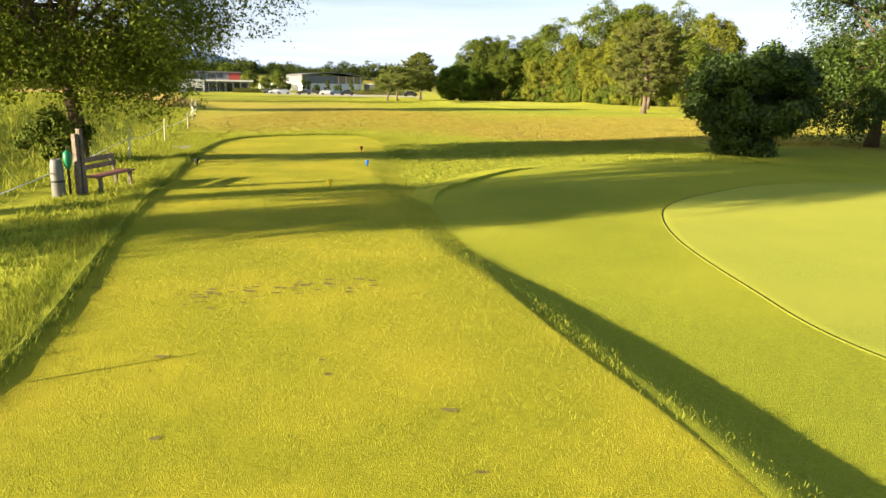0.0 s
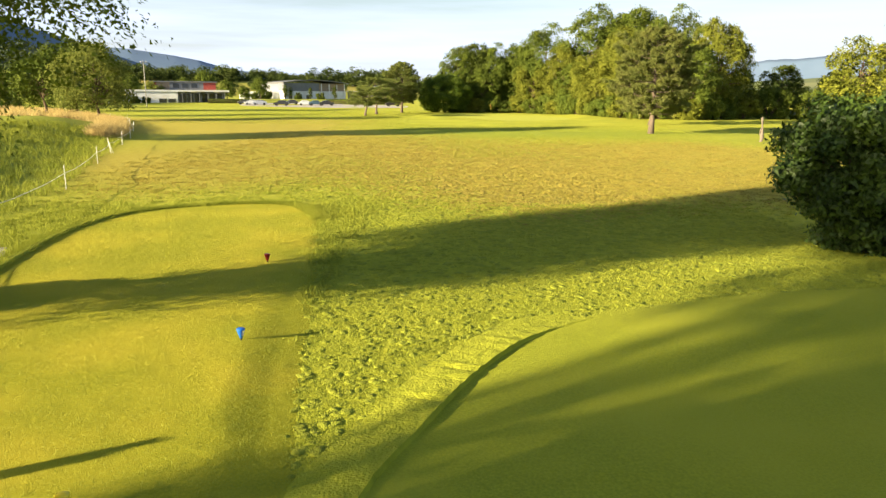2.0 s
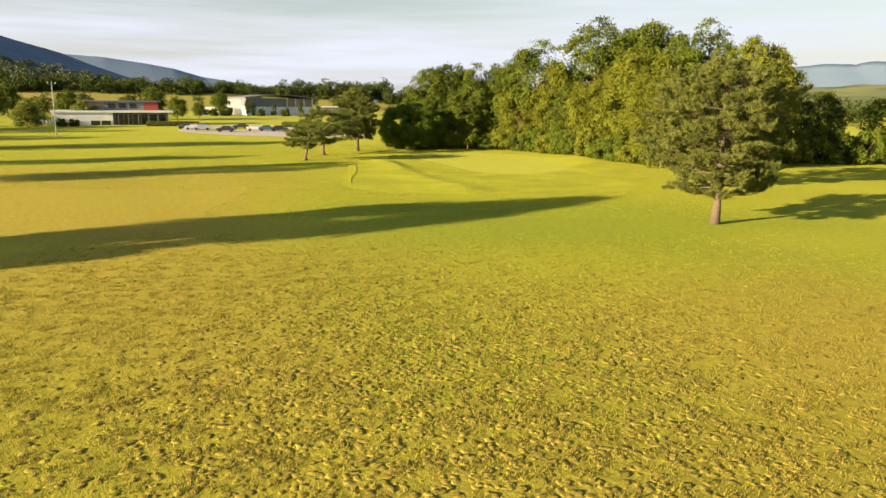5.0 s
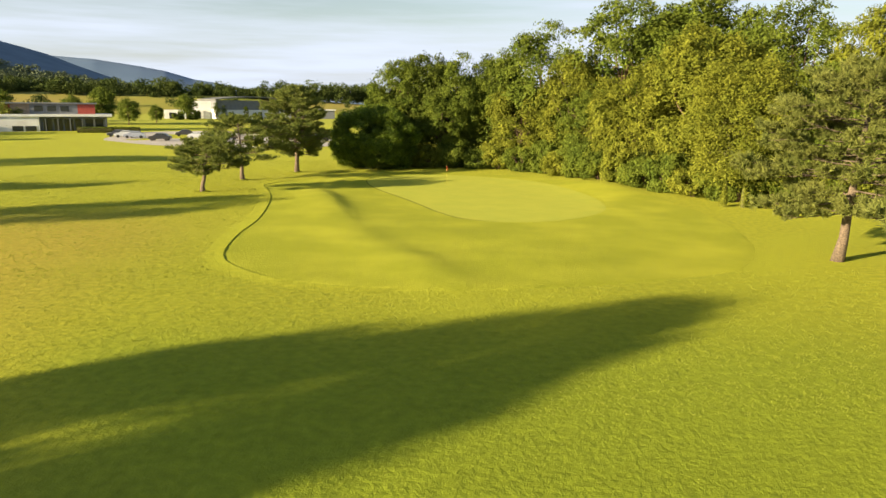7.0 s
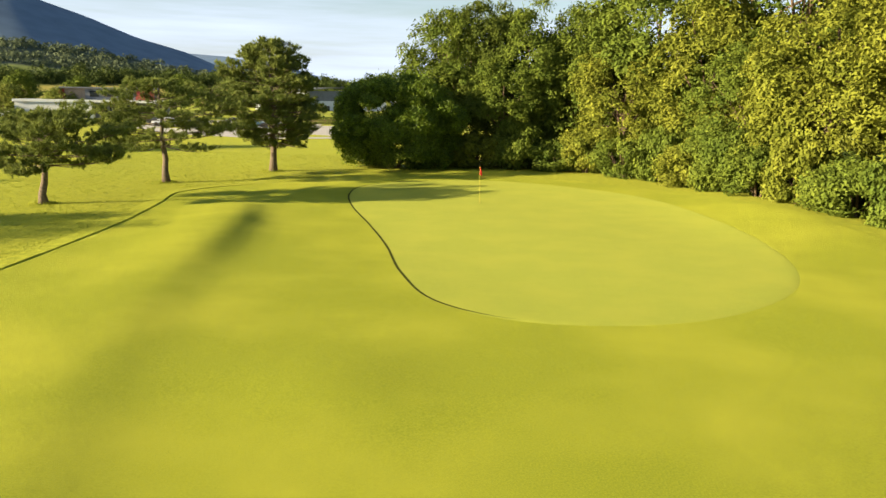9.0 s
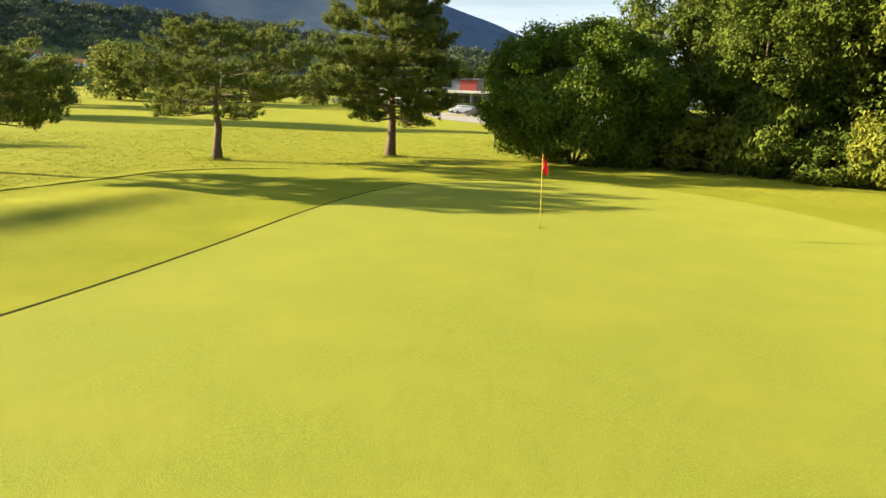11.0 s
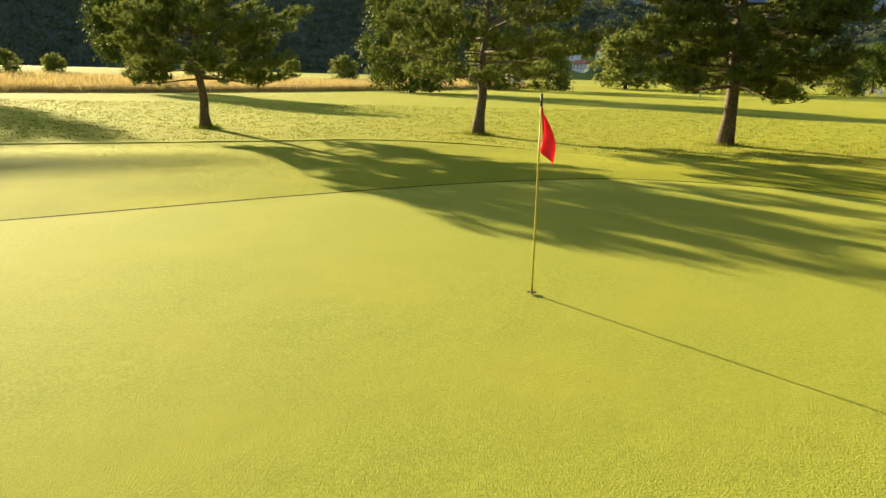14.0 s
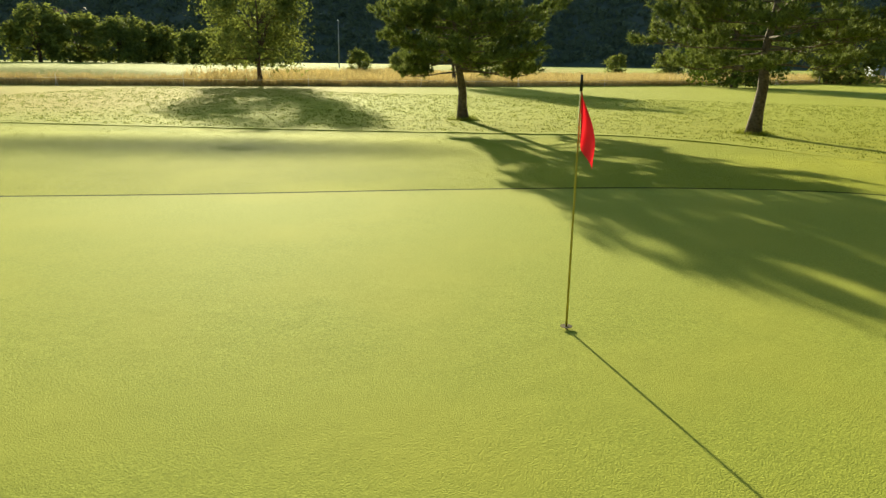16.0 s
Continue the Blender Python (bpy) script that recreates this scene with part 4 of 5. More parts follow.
# ---- flag and hole ----
def build_flag():
    x, y = 8.86, 136.8
    z = float(ground_z(x, y)) + 0.06
    root = tagged(new("flagstick"), "yellow flagstick with a limp red flag in the hole", "flag")
    root.location = (x, y, z)
    s = Shape().tube([(0, 0, -0.1), (-0.01, 0, 0.7), (-0.03, 0.0, 1.4), (-0.04, 0, 2.03)], [0.0105, 0.0105, 0.009, 0.008], 8)
    part("stick", s.mesh("stick", M_stick, True), root)
    part("tip", Shape().tube([(-0.04, 0, 2.0), (-0.04, 0, 2.13)], [0.014, 0.012], 8).mesh("tip", M_black, True), root, "black stick tip")
    V, F = [], []
    nu, nv = 9, 14
    for i in range(nv):
        t = i / (nv - 1)
        for j in range(nu):
            u = j / (nu - 1)
            w = 0.03 + 0.115 * math.sin(min(1.0, t * 1.25) * math.pi * 0.62)
            drop = 0.24 * u
            fold = 0.035 * math.sin(u * 7 + t * 2) * (0.3 + t)
            zz = 2.02 - 0.40 * t - drop * (0.4 + 0.6 * t)
            V.append((-0.04 + 1.1 * fold + u * w * 0.55, u * w * 0.9 + 0.5 * fold, zz))
    F = [(i * nu + j, i * nu + j + 1, (i + 1) * nu + j + 1, (i + 1) * nu + j) for i in range(nv - 1) for j in range(nu - 1)]
    part("flag_cloth", mesh_of("flag_cloth", V, F, M_flag, True), root, "limp red flag cloth")
    # flat disc without a recess: its dark colour stands for the shade inside
    hole = Shape().lathe([(0.054, 0.004), (0.054, 0.0045), (0.001, 0.0045)], 20)
    ob = tagged(new("hole", hole.mesh("hole", M_dark_fill)), "dark round golf hole in the green", "hole")
    ob.location = (x, y, z)


build_flag()


# ---- tee furniture ----
def marker(name, x, y, mat, label, badge=None):
    root = tagged(new(name), label, "tee marker", "tee markers")
    root.location = (x, y, float(ground_z(x, y)) + 0.03)
    part("spike", Shape().tube([(0, 0, -0.05), (0, 0, 0.07)], [0.012, 0.016], 8).mesh("spike", M_black), root)
    part("cap", Shape().lathe([(0.022, 0.03), (0.036, 0.08), (0.066, 0.175), (0.068, 0.19), (0.058, 0.198), (0.015, 0.20)], 16).mesh("cap", mat, True), root)
    if badge:
        v = [(r * math.cos(a), r * math.sin(a), z) for a in (-0.9, -0.4, 0.1, 0.6) for r, z in ((0.040, 0.085), (0.0665, 0.17))]
        part("badge", mesh_of("badge", v, [(2 * k, 2 * k + 2, 2 * k + 3, 2 * k + 1) for k in range(3)], badge, True), root, "pale panel on the cap")


marker("tee_marker", -2.05, 17.3, M_yellow, "yellow cone-shaped tee marker on mown grass")
marker("tee_marker", -1.78, 22.1, M_blue, "blue and white tee marker on mown grass", M_rope)
marker("tee_marker", -2.68, 27.4, M_redm, "dark red tee marker on mown grass")
marker("tee_marker", -6.7, 21.4, M_black, "small black tee marker at the edge of the tee")


def build_bench():
    root = tagged(new("park_bench"), "low bench with reddish seat planks beside the oak", "bench")
    root.matrix_basis = Matrix.LocRotScale((-7.1, 16.5, float(ground_z(-7.1, 16.5))), Euler((0, 0, radians(88))), None)
    for k in range(3):
        part("seat_plank", Shape().box((-0.82, -0.42 + 0.13 * k, 0.33), (0.82, -0.31 + 0.13 * k, 0.365), 0.008).mesh("seat_plank", M_redwood), root, "reddish plank")
    for k in range(2):
        part("back_plank", Shape().box((-0.82, 0.03 + 0.03 * k, 0.46 + 0.16 * k), (0.82, 0.06 + 0.03 * k, 0.57 + 0.16 * k), 0.008).mesh("back_plank", M_wood), root)
    for x in (-0.65, 0.65):
        for y in (-0.36, -0.02):
            part("leg", Shape().box((x - 0.035, y - 0.035, -0.1), (x + 0.035, y + 0.035, 0.33), 0.006).mesh("leg", M_wood), root)
        part("back_post", Shape().tube([(x, -0.01, 0.28), (x, 0.09, 0.76)], [0.035, 0.03], 6).mesh("back_post", M_wood), root)


build_bench()


def build_bin():
    x, y = -7.36, 15.25
    root = tagged(new("litter_bin"), "grey cylindrical litter bin standing in long grass", "bin")
    root.location = (x, y, float(ground_z(x, y)))
    part("body", Shape().lathe([(0.125, -0.03), (0.135, 0.0), (0.13, 0.58), (0.115, 0.72), (0.10, 0.78), (0.085, 0.78), (0.08, 0.66)], 18).mesh("body", M_metal, True), root)
    part("band", Shape().lathe([(0.133, 0.30), (0.137, 0.31), (0.137, 0.33), (0.133, 0.34)], 18).mesh("band", M_black), root)
    x, y = -7.14, 15.3
    w = tagged(new("ball_washer"), "green golf ball washer on a dark post", "ball washer")
    w.location = (x, y, float(ground_z(x, y)))
    part("post", Shape().tube([(0, 0, -0.1), (0, 0, 0.75)], [0.025, 0.025], 8).mesh("post", M_black), w)
    part("tank", Shape().lathe([(0.03, 0.55), (0.07, 0.66), (0.085, 0.75), (0.08, 0.9), (0.03, 0.95)], 12).mesh("tank", M_greenplastic, True), w)
    part("handle", Shape().tube([(0, 0, 0.94), (0, 0, 1.02), (0.06, 0, 1.03)], [0.012, 0.012, 0.014], 6).mesh("handle", M_black), w)
    x, y = -7.06, 15.6
    g = tagged(new("tee_post"), "weathered wooden tee post of two upright planks", "post")
    g.matrix_basis = Matrix.LocRotScale((x, y, float(ground_z(x, y))), Euler((0, 0, radians(68))), None)
    part("post", Shape().box((-0.10, -0.06, -0.1), (-0.02, 0.06, 1.28), 0.006).mesh("post", M_wood), g)
    part("post", Shape().box((0.02, -0.06, -0.1), (0.10, 0.06, 1.38), 0.006).mesh("post", M_wood), g)
    for z in (0.62, 1.12):
        part("crossbar", Shape().box((-0.02, -0.03, z), (0.02, 0.03, z + 0.06), 0.004).mesh("crossbar", M_wood), g)


build_bin()


def build_slab():
    x, y = -9.6, 28.0
    ob = tagged(new("paving_slab", Shape().box((-0.75, -0.4, -0.08), (0.75, 0.4, 0.025), 0.015).mesh("paving_slab", M_concrete)), "pale grey concrete slab at the tee edge", "slab")
    ob.matrix_basis = Matrix.LocRotScale((x, y, float(ground_z(x, y))), Euler((0, 0, radians(-60))), None)


build_slab()


# ---- wire fence along the meadow ----
def build_fence():
    root = tagged(new("rope_fence"), "low white post and rope fence along the meadow", "fence")
    pts = [Vector((x, y, 0)) for x, y in FENCE[5:]]
    posts = [Vector((-4.6, 4.5, 0)), Vector((-9.6, 23.4, 0))]
    for a, b in zip(pts, pts[1:]):
        n = max(1, round((b - a).length / 9))
        posts += [a.lerp(b, i / n) for i in range(n)]
    rng = np.random.default_rng(4)
    pm = Shape().tube([(0, 0, -0.2), (0, 0, 0.95)], [0.018, 0.016], 8).mesh("post", M_rope)
    bm_ = Shape().tube([(0.3, 0, -0.05), (0, 0, 0.72)], [0.013, 0.013], 6).mesh("brace", M_rope)
    tops = []
    for k, p in enumerate(posts):
        z = float(ground_z(p.x, p.y))
        m = Matrix.LocRotScale((p.x, p.y, z), Euler((rng.normal(0, 0.05), rng.normal(0, 0.05), rng.random() * 6)), None)
        part("post", pm, root, matrix=m)
        if k % 4 == 1:
            part("brace", bm_, root, matrix=m)
        tops.append(Vector((p.x, p.y, z + 0.62)))
    s = Shape()
    for a, b in zip(tops, tops[1:]):
        s.tube([a, a.lerp(b, 0.3) - Vector((0, 0, 0.10)), a.lerp(b, 0.7) - Vector((0, 0, 0.10)), b], [0.011] * 4, 5, cap=False)
    part("rope", s.mesh("rope", M_rope, True), root, "slack white rope")


build_fence()


# ---- carved wooden post on the course ----
def build_carving():
    x, y = 28.0, 72.4
    s = Shape()
    s.tube([(0, 0, -0.1), (0.05, 0, 0.1), (0.12, 0.02, 0.35), (0.06, 0, 0.62), (0.1, 0, 0.85), (0.06, 0.0, 1.2), (-0.02, 0, 1.55), (-0.05, 0, 1.8), (-0.06, 0, 2.05)],
           [0.24, 0.2, 0.27, 0.24, 0.16, 0.11, 0.11, 0.16, 0.17], 12)
    s.tube([(0.05, 0.0, 0.5), (-0.22, 0.02, 0.66), (-0.18, 0, 0.95), (0.02, 0, 1.25)], [0.09, 0.08, 0.07, 0.05], 8)
    ob = tagged(new("carved_trunk", s.mesh("carved_trunk", M_wood, True)), "pale carved tree trunk standing on the grass", "sculpture")
    ob.matrix_basis = Matrix.LocRotScale((x, y, float(ground_z(x, y))), None, (0.6, 0.6, 1.0))


build_carving()


# ---- buildings and car park ----
def window_in(parent, name, lo, hi):
    return part(name, Shape().box(lo, hi).mesh(name, M_window), parent)


def build_clubhouse():
    root = tagged(new("clubhouse"), "low white clubhouse with a dark upper storey and red panels", "building")
    root.matrix_basis = Matrix.LocRotScale((-101.7, 243.6, 0), Euler((0, 0, radians(24))), (1.08, 1.08, 1.03))
    part("wall", Shape().box((0, 0, -0.3), (14.4, 14, 3.5)).mesh("wall", M_white), root)
    part("wall", Shape().box((14.4, 2.2, -0.3), (28.5, 14, 3.3)).mesh("wall", M_grey), root, "grey recessed wall")
    part("roof", Shape().box((-0.3, -0.3, 3.5), (29.6, 14.5, 4.05)).mesh("roof", M_white), root, "white flat roof slab")
    for k in range(6):
        window_in(root, "window", (15.2 + 2.15 * k, 2.12, 0.1), (16.9 + 2.15 * k, 2.2, 2.9))
    for k in range(2):
        window_in(root, "window", (9.0 + 2.6 * k, -0.06, 0.1), (11.2 + 2.6 * k, 0.0, 1.3))
    part("upper_storey", Shape().box((7.5, 4, 4.05), (26, 13, 6.5)).mesh("upper_storey", M_brown), root, "brown upper storey")
    part("upper_panel", Shape().box((12.5, 3.9, 4.05), (22.4, 4.0, 6.4)).mesh("upper_panel", M_grey), root, "dark grey cladding")
    part("red_panel", Shape().box((22.4, 3.86, 4.05), (26.1, 5.4, 6.35)).mesh("red_panel", M_red), root, "red painted panel")
    part("red_panel", Shape().box((7.4, 3.9, 4.05), (8.6, 13.1, 6.3)).mesh("red_panel", M_red), root, "red painted panel")
    part("upper_roof", Shape().box((7.0, 3.4, 6.5), (26.6, 13.6, 6.8)).mesh("upper_roof", M_grey), root, "grey flat roof")
    for k in range(3):
        window_in(root, "window", (13.4 + 2.7 * k, 3.82, 4.7), (15.2 + 2.7 * k, 3.9, 6.0))
    for k in range(6):
        part("column", Shape().box((15.6 + 2.5 * k, -0.1, -0.2), (15.8 + 2.5 * k, 0.1, 3.5)).mesh("column", M_grey), root)
    # white terrace chairs and parasols
    for k in range(9):
        s = Shape().box((-0.25, -0.25, 0.4), (0.25, 0.25, 0.45)).box((-0.25, 0.2, 0.45), (0.25, 0.25, 0.95))
        for lx in (-0.22, 0.22):
            for ly in (-0.22, 0.22):
                s.box((lx - 0.02, ly - 0.02, 0), (lx + 0.02, ly + 0.02, 0.4))
        c = tagged(new("terrace_chair", s.mesh("terrace_chair", M_rope)), "white terrace chair outside the clubhouse", "chair", "terrace chairs")
        c.matrix_basis = Matrix.LocRotScale((-110 + 1.0 * k, 240 + 0.43 * k + 0.6 * (k % 2), float(ground_z(-105, 241))), Euler((0, 0, k * 1.1)), (1.6, 1.6, 1.6))


build_clubhouse()


def build_hall():
    root = tagged(new("hall_office"), "white flat-roofed office block with dark windows beside the hall", "building")
    root.matrix_basis = Matrix.LocRotScale((-109.5, 399, -1.5), Euler((0, 0, radians(18))), (1.4, 1.4, 1.0))
    part("wall", Shape().box((0, 0, -0.3), (12, 12, 5.3)).mesh("wall", M_white), root)
    part("wall", Shape().box((9, 1.5, -0.3), (17.2, 14, 9.4)).mesh("wall", M_white), root)
    for k in range(4):
        window_in(root, "window", (1.6 + 2.6 * k, -0.07, 1.3), (3.4 + 2.6 * k, 0.0, 4.2))
    h = tagged(new("sports_hall"), "grey clad sports hall with an arched metal roof and timber gable", "building")
    h.matrix_basis = Matrix.LocRotScale((-86.5, 401, -1.5), Euler((0, 0, radians(33))), (1, 1, 1.18))
    part("wall", Shape().box((0, 0, -0.3), (36, 26, 4.8)).mesh("wall", M_white), h)
    part("cladding", Shape().box((-0.1, -0.15, 4.8), (20, 26.2, 8.4)).mesh("cladding", M_grey), h, "dark grey metal cladding")
    part("gable", Shape().box((20, 1.6, 4.8), (36.1, 26.1, 8.3)).mesh("gable", M_brown), h, "timber gable")
    r = Shape()
    cols, rise = 10, 2.0
    for y0 in (-1.6, 27.0):
        for dz in (0.0, 0.4):
            r.v += [(-0.8 + 38.0 * k / cols, y0, 8.2 + rise * math.sin(math.pi * (0.12 + 0.8 * k / cols)) - 0.6 + dz) for k in range(cols + 1)]
    m = cols + 1
    for a_, b_ in ((0, m), (m, 3 * m), (3 * m, 2 * m), (2 * m, 0)):
        r.f += [(a_ + k, a_ + k + 1, b_ + k + 1, b_ + k) for k in range(cols)]
    r.f += [(0, m, 3 * m, 2 * m), (cols, 2 * m + cols, 3 * m + cols, m + cols)]
    part("roof", r.mesh("roof", M_metal), h, "light metal roof")
    for k in range(4):
        part("column", Shape().box((21 + 4.6 * k, -0.9, -0.3), (21.35 + 4.6 * k, -0.55, 8.3)).mesh("column", M_white), h)
    for k in range(3):
        window_in(h, "window", (2.5 + 5 * k, -0.07, 0.6), (4.5 + 5 * k, 0.0, 3.0))
    a = tagged(new("annexe"), "long low grey annexe with a flat roof", "building")
    a.matrix_basis = Matrix.LocRotScale((-52, 420, -1.5), Euler((0, 0, radians(18))), (1.4, 1.4, 1.2))
    part("wall", Shape().box((0, 0, -0.3), (12, 12, 4.6)).mesh("wall", M_grey), a)
    part("roof", Shape().box((-0.4, -0.4, 4.6), (12.4, 12.4, 5.0)).mesh("roof", M_white), a)


build_hall()


def car_mesh():
    prof = [(-2.1, 0.35), (-2.12, 0.75), (-1.95, 0.95), (-1.55, 1.02), (-0.95, 1.42), (0.5, 1.46), (1.15, 1.0), (1.95, 0.85), (2.12, 0.65), (2.12, 0.35)]
    V, F = [], []
    k = len(prof)
    for w, inset in ((-0.86, 1.0), (-0.8, 1.0), (0.8, 1.0), (0.86, 1.0)):
        for x, z in prof:
            tuck = 0.13 * max(0.0, (z - 0.95) / 0.5)
            V.append((x * (0.985 if abs(w) > 0.83 else 1), w - math.copysign(tuck, w), z - (0.03 if abs(w) > 0.83 and z > 0.9 else 0)))
    for r in range(3):
        for i in range(k):
            F.append((r * k + i, r * k + (i + 1) % k, (r + 1) * k + (i + 1) % k, (r + 1) * k + i))
    F += [tuple(range(k))[::-1], tuple(3 * k + i for i in range(k))]
    return V, F


CARV, CARF = car_mesh()
WHEEL = Shape().tube([(0, -0.1, 0), (0, 0.1, 0)], [0.32, 0.32], 16).mesh("wheel", M_black)
LAMP = Shape().box((2.06, -0.72, 0.62), (2.14, -0.42, 0.76), 0.02).mesh("headlight", M_rope)


def car(x, y, turn, rgb, label):
    m = material("car_paint", tuple(c * 0.92 for c in rgb), rgb, 2.0, rough=0.28, bump=0.0, spec=0.6)
    root = tagged(new("parked_car"), label, "car", "parked cars")
    root.matrix_basis = Matrix.LocRotScale((x, y, 0.04), Euler((0, 0, radians(turn))), None)
    part("body", mesh_of("body", CARV, CARF, m), root)
    for sy in (-0.045, 0.045):
        part("side_window", Shape().box((-1.1, (0.745 if sy > 0 else -0.785), 1.03), (0.6, (0.785 if sy > 0 else -0.745), 1.33), 0.01).mesh("side_window", M_window), root)
    part("windscreen", Shape().add([(0.56, -0.62, 1.42), (1.12, -0.72, 1.03), (1.12, 0.72, 1.03), (0.56, 0.62, 1.42), (0.52, -0.62, 1.40), (1.08, -0.72, 1.01), (1.08, 0.72, 1.01), (0.52, 0.62, 1.40)],
         [(0, 1, 2, 3), (7, 6, 5, 4), (0, 4, 5, 1), (2, 6, 7, 3)]).mesh("windscreen", M_window), root)
    for wx in (-1.3, 1.35):
        for wy in (-0.8, 0.8):
            part("wheel", WHEEL, root, matrix=pose(wx, wy, 0.3))
    part("headlight", LAMP, root)
    part("headlight", LAMP, root, matrix=pose(0, 1.14, 0))


for x, y, t, c, l in ((-58.7, 226, 200, (0.05, 0.055, 0.065), "dark grey car parked on gravel"), (-56, 223.2, 200, (0.55, 0.57, 0.6), "white hatchback parked on gravel"), (-53, 220.5, 198, (0.30, 0.33, 0.42), "silver-blue car parked on gravel"),
                      (-44.7, 212, 185, (0.015, 0.016, 0.02), "black saloon car parked alone on gravel"), (-46, 231, 200, (0.05, 0.05, 0.055), "dark car parked near the hall"),
                      (-39.4, 219, 15, (0.5, 0.52, 0.55), "white car in the rear row"), (-36.2, 218, 15, (0.04, 0.08, 0.12), "dark blue car in the rear row"), (-33, 217, 15, (0.02, 0.02, 0.025), "black car in the rear row"),
                      (-14, 215, 15, (0.02, 0.02, 0.022), "black car behind the pines")):
    car(x, y, t, c, l)


def build_carpark():
    edge = closed_curve([(-58, 218), (-50, 206), (-36, 194), (-20, 190), (-10, 200), (-12, 226), (-24, 240), (-50, 262), (-62, 250)], 80)
    V = [(x, y, float(ground_z(x, y)) + 0.03) for x, y in edge]
    me = mesh_of("car_park", V, [tuple(range(len(V)))], M_gravel)
    tagged(new("car_park", me), "pale gravel car park", "car park", kind="structure")


build_carpark()

# shrubs and hedges by the buildings
h0 = None
for k, (x, y, sx, sy, sz) in enumerate(((-96.5, 238, 1.8, 1.8, 2.3), (-93.5, 239, 1.5, 1.5, 2.1), (-92, 386, 3.2, 3.2, 4.6), (-76, 386, 2.2, 2.2, 3.6), (-64, 384, 2.4, 2.4, 3.6), (-97, 380, 3.0, 2.6, 3.2))):
    if h0 is None:
        h0 = bush("clipped_shrub", 71, (1.0, 1.0), 1.0, 3000, 0.16, M_leaf_dark, "rounded clipped shrub by the building", spot(x, y), blobs=20, group="shrubs by the buildings")
    ob = h0 if k == 0 else copy_thing(h0, spot(x, y))
    ob.matrix_basis = Matrix.LocRotScale((x, y, 0), Euler((0, 0, k)), (sx, sy, sz))
for k, (x, y, r, h) in enumerate(((-84, 392, 1.5, 9.0), (-70, 388, 1.2, 7.0), (-58, 392, 1.4, 8.0))):
    bush("cypress", 80 + k, (r, r), h, 3500, 0.2, M_leaf_dark, "narrow upright cypress by the hall", spot(x, y), blobs=40, blob=0.5, group="cypresses")


def hedge(name, a, b, width, height, seed, label):
    rng = np.random.default_rng(seed)
    a, b = np.array(a, float), np.array(b, float)
    ln = np.linalg.norm(b - a)
    n = int(ln * 260)
    t, u, v = rng.random(n), rng.random(n), rng.random(n)
    nrm = np.array([-(b - a)[1], (b - a)[0]]) / ln
    side = rng.integers(0, 3, n)
    off = np.where(side == 0, -0.5, np.where(side == 1, 0.5, u - 0.5)) * width * (1 + 0.1 * rng.normal(0, 1, n))
    zz = np.where(side == 2, height * (1 + 0.06 * rng.normal(0, 1, n)), v * height)
    P = np.stack([a[0] + (b - a)[0] * t + nrm[0] * off, a[1] + (b - a)[1] * t + nrm[1] * off, zz], -1)
    N = np.stack([nrm[0] * np.sign(off), nrm[1] * np.sign(off), (side == 2) * 1.0], -1)
    root = tagged(new(name), label, "hedge")
    part("foliage", leaf_mesh("foliage", P, N, 0.2 * (0.7 + 0.6 * rng.random(n)), M_leaf_dark, rng), root)
    c, s_ = (b - a) / ln, Shape()
    # solid dark core fills the hedge behind the leaves
    s_.tube([(a[0], a[1], height * 0.45), (b[0], b[1], height * 0.45)], [width * 0.42] * 2, 8)
    part("core", s_.mesh("core", M_dark_fill), root)


hedge("clipped_hedge", (-76, 245), (-62, 247), 1.4, 1.3, 90, "long low clipped dark hedge by the clubhouse")
hedge("clipped_hedge", (-38, 246), (-14, 240), 1.2, 1.4, 91, "low clipped hedge beside the car park")


# ---- far woods: many crowns, one object ----
def build_far_woods():
    rng = np.random.default_rng(101)
    P, N, S = [], [], []
    rows = []
    for k in range(210):
        rows.append((-4 + 44 * k / 210 + rng.normal(0, 0.3), 560 + 60 * rng.random(), 10 + 8 * rng.random(), 2.0 if k < 40 else 8.0))
    for k in range(14):
        rows.append((4 + 30 * rng.random(), 455 + 60 * rng.random(), 5 + 4 * rng.random(), 4.0))
    for k in range(22):
        rows.append((26 + 22 * k / 22 + rng.normal(0, 0.5), 300 + 150 * rng.random(), 7 + 6 * rng.random() ** 2, 0.0))
    for k in range(40):
        rows.append((-20 - 25 * k / 40, 260 + 120 * rng.random(), 7 + 6 * rng.random(), 0.0))
    for az, d, h, z in rows:
        x, y = 10 - d * math.sin(radians(az)), 100 + (d - 40) * math.cos(radians(az))
        bl = crown_blobs(rng, 16, (x, y, z + h * 0.45), (h * 0.45, h * 0.45, h * 0.45), h * 0.2, flat=-0.95)
        p, n = blob_points(rng, bl, 800)
        ok = p[:, 2] > z - 0.5
        P.append(p[ok])
        N.append(n[ok])
        S.append(0.07 * h * (0.6 + 0.8 * rng.random(int(ok.sum()))))
    me = leaf_mesh("far_woods", np.concatenate(P), np.concatenate(N), np.concatenate(S), M_farwood, rng, 0.8, True)
    tagged(new("far_woods", me), "belt of dark green trees in the distance", "woods", kind="stuff")


build_far_woods()


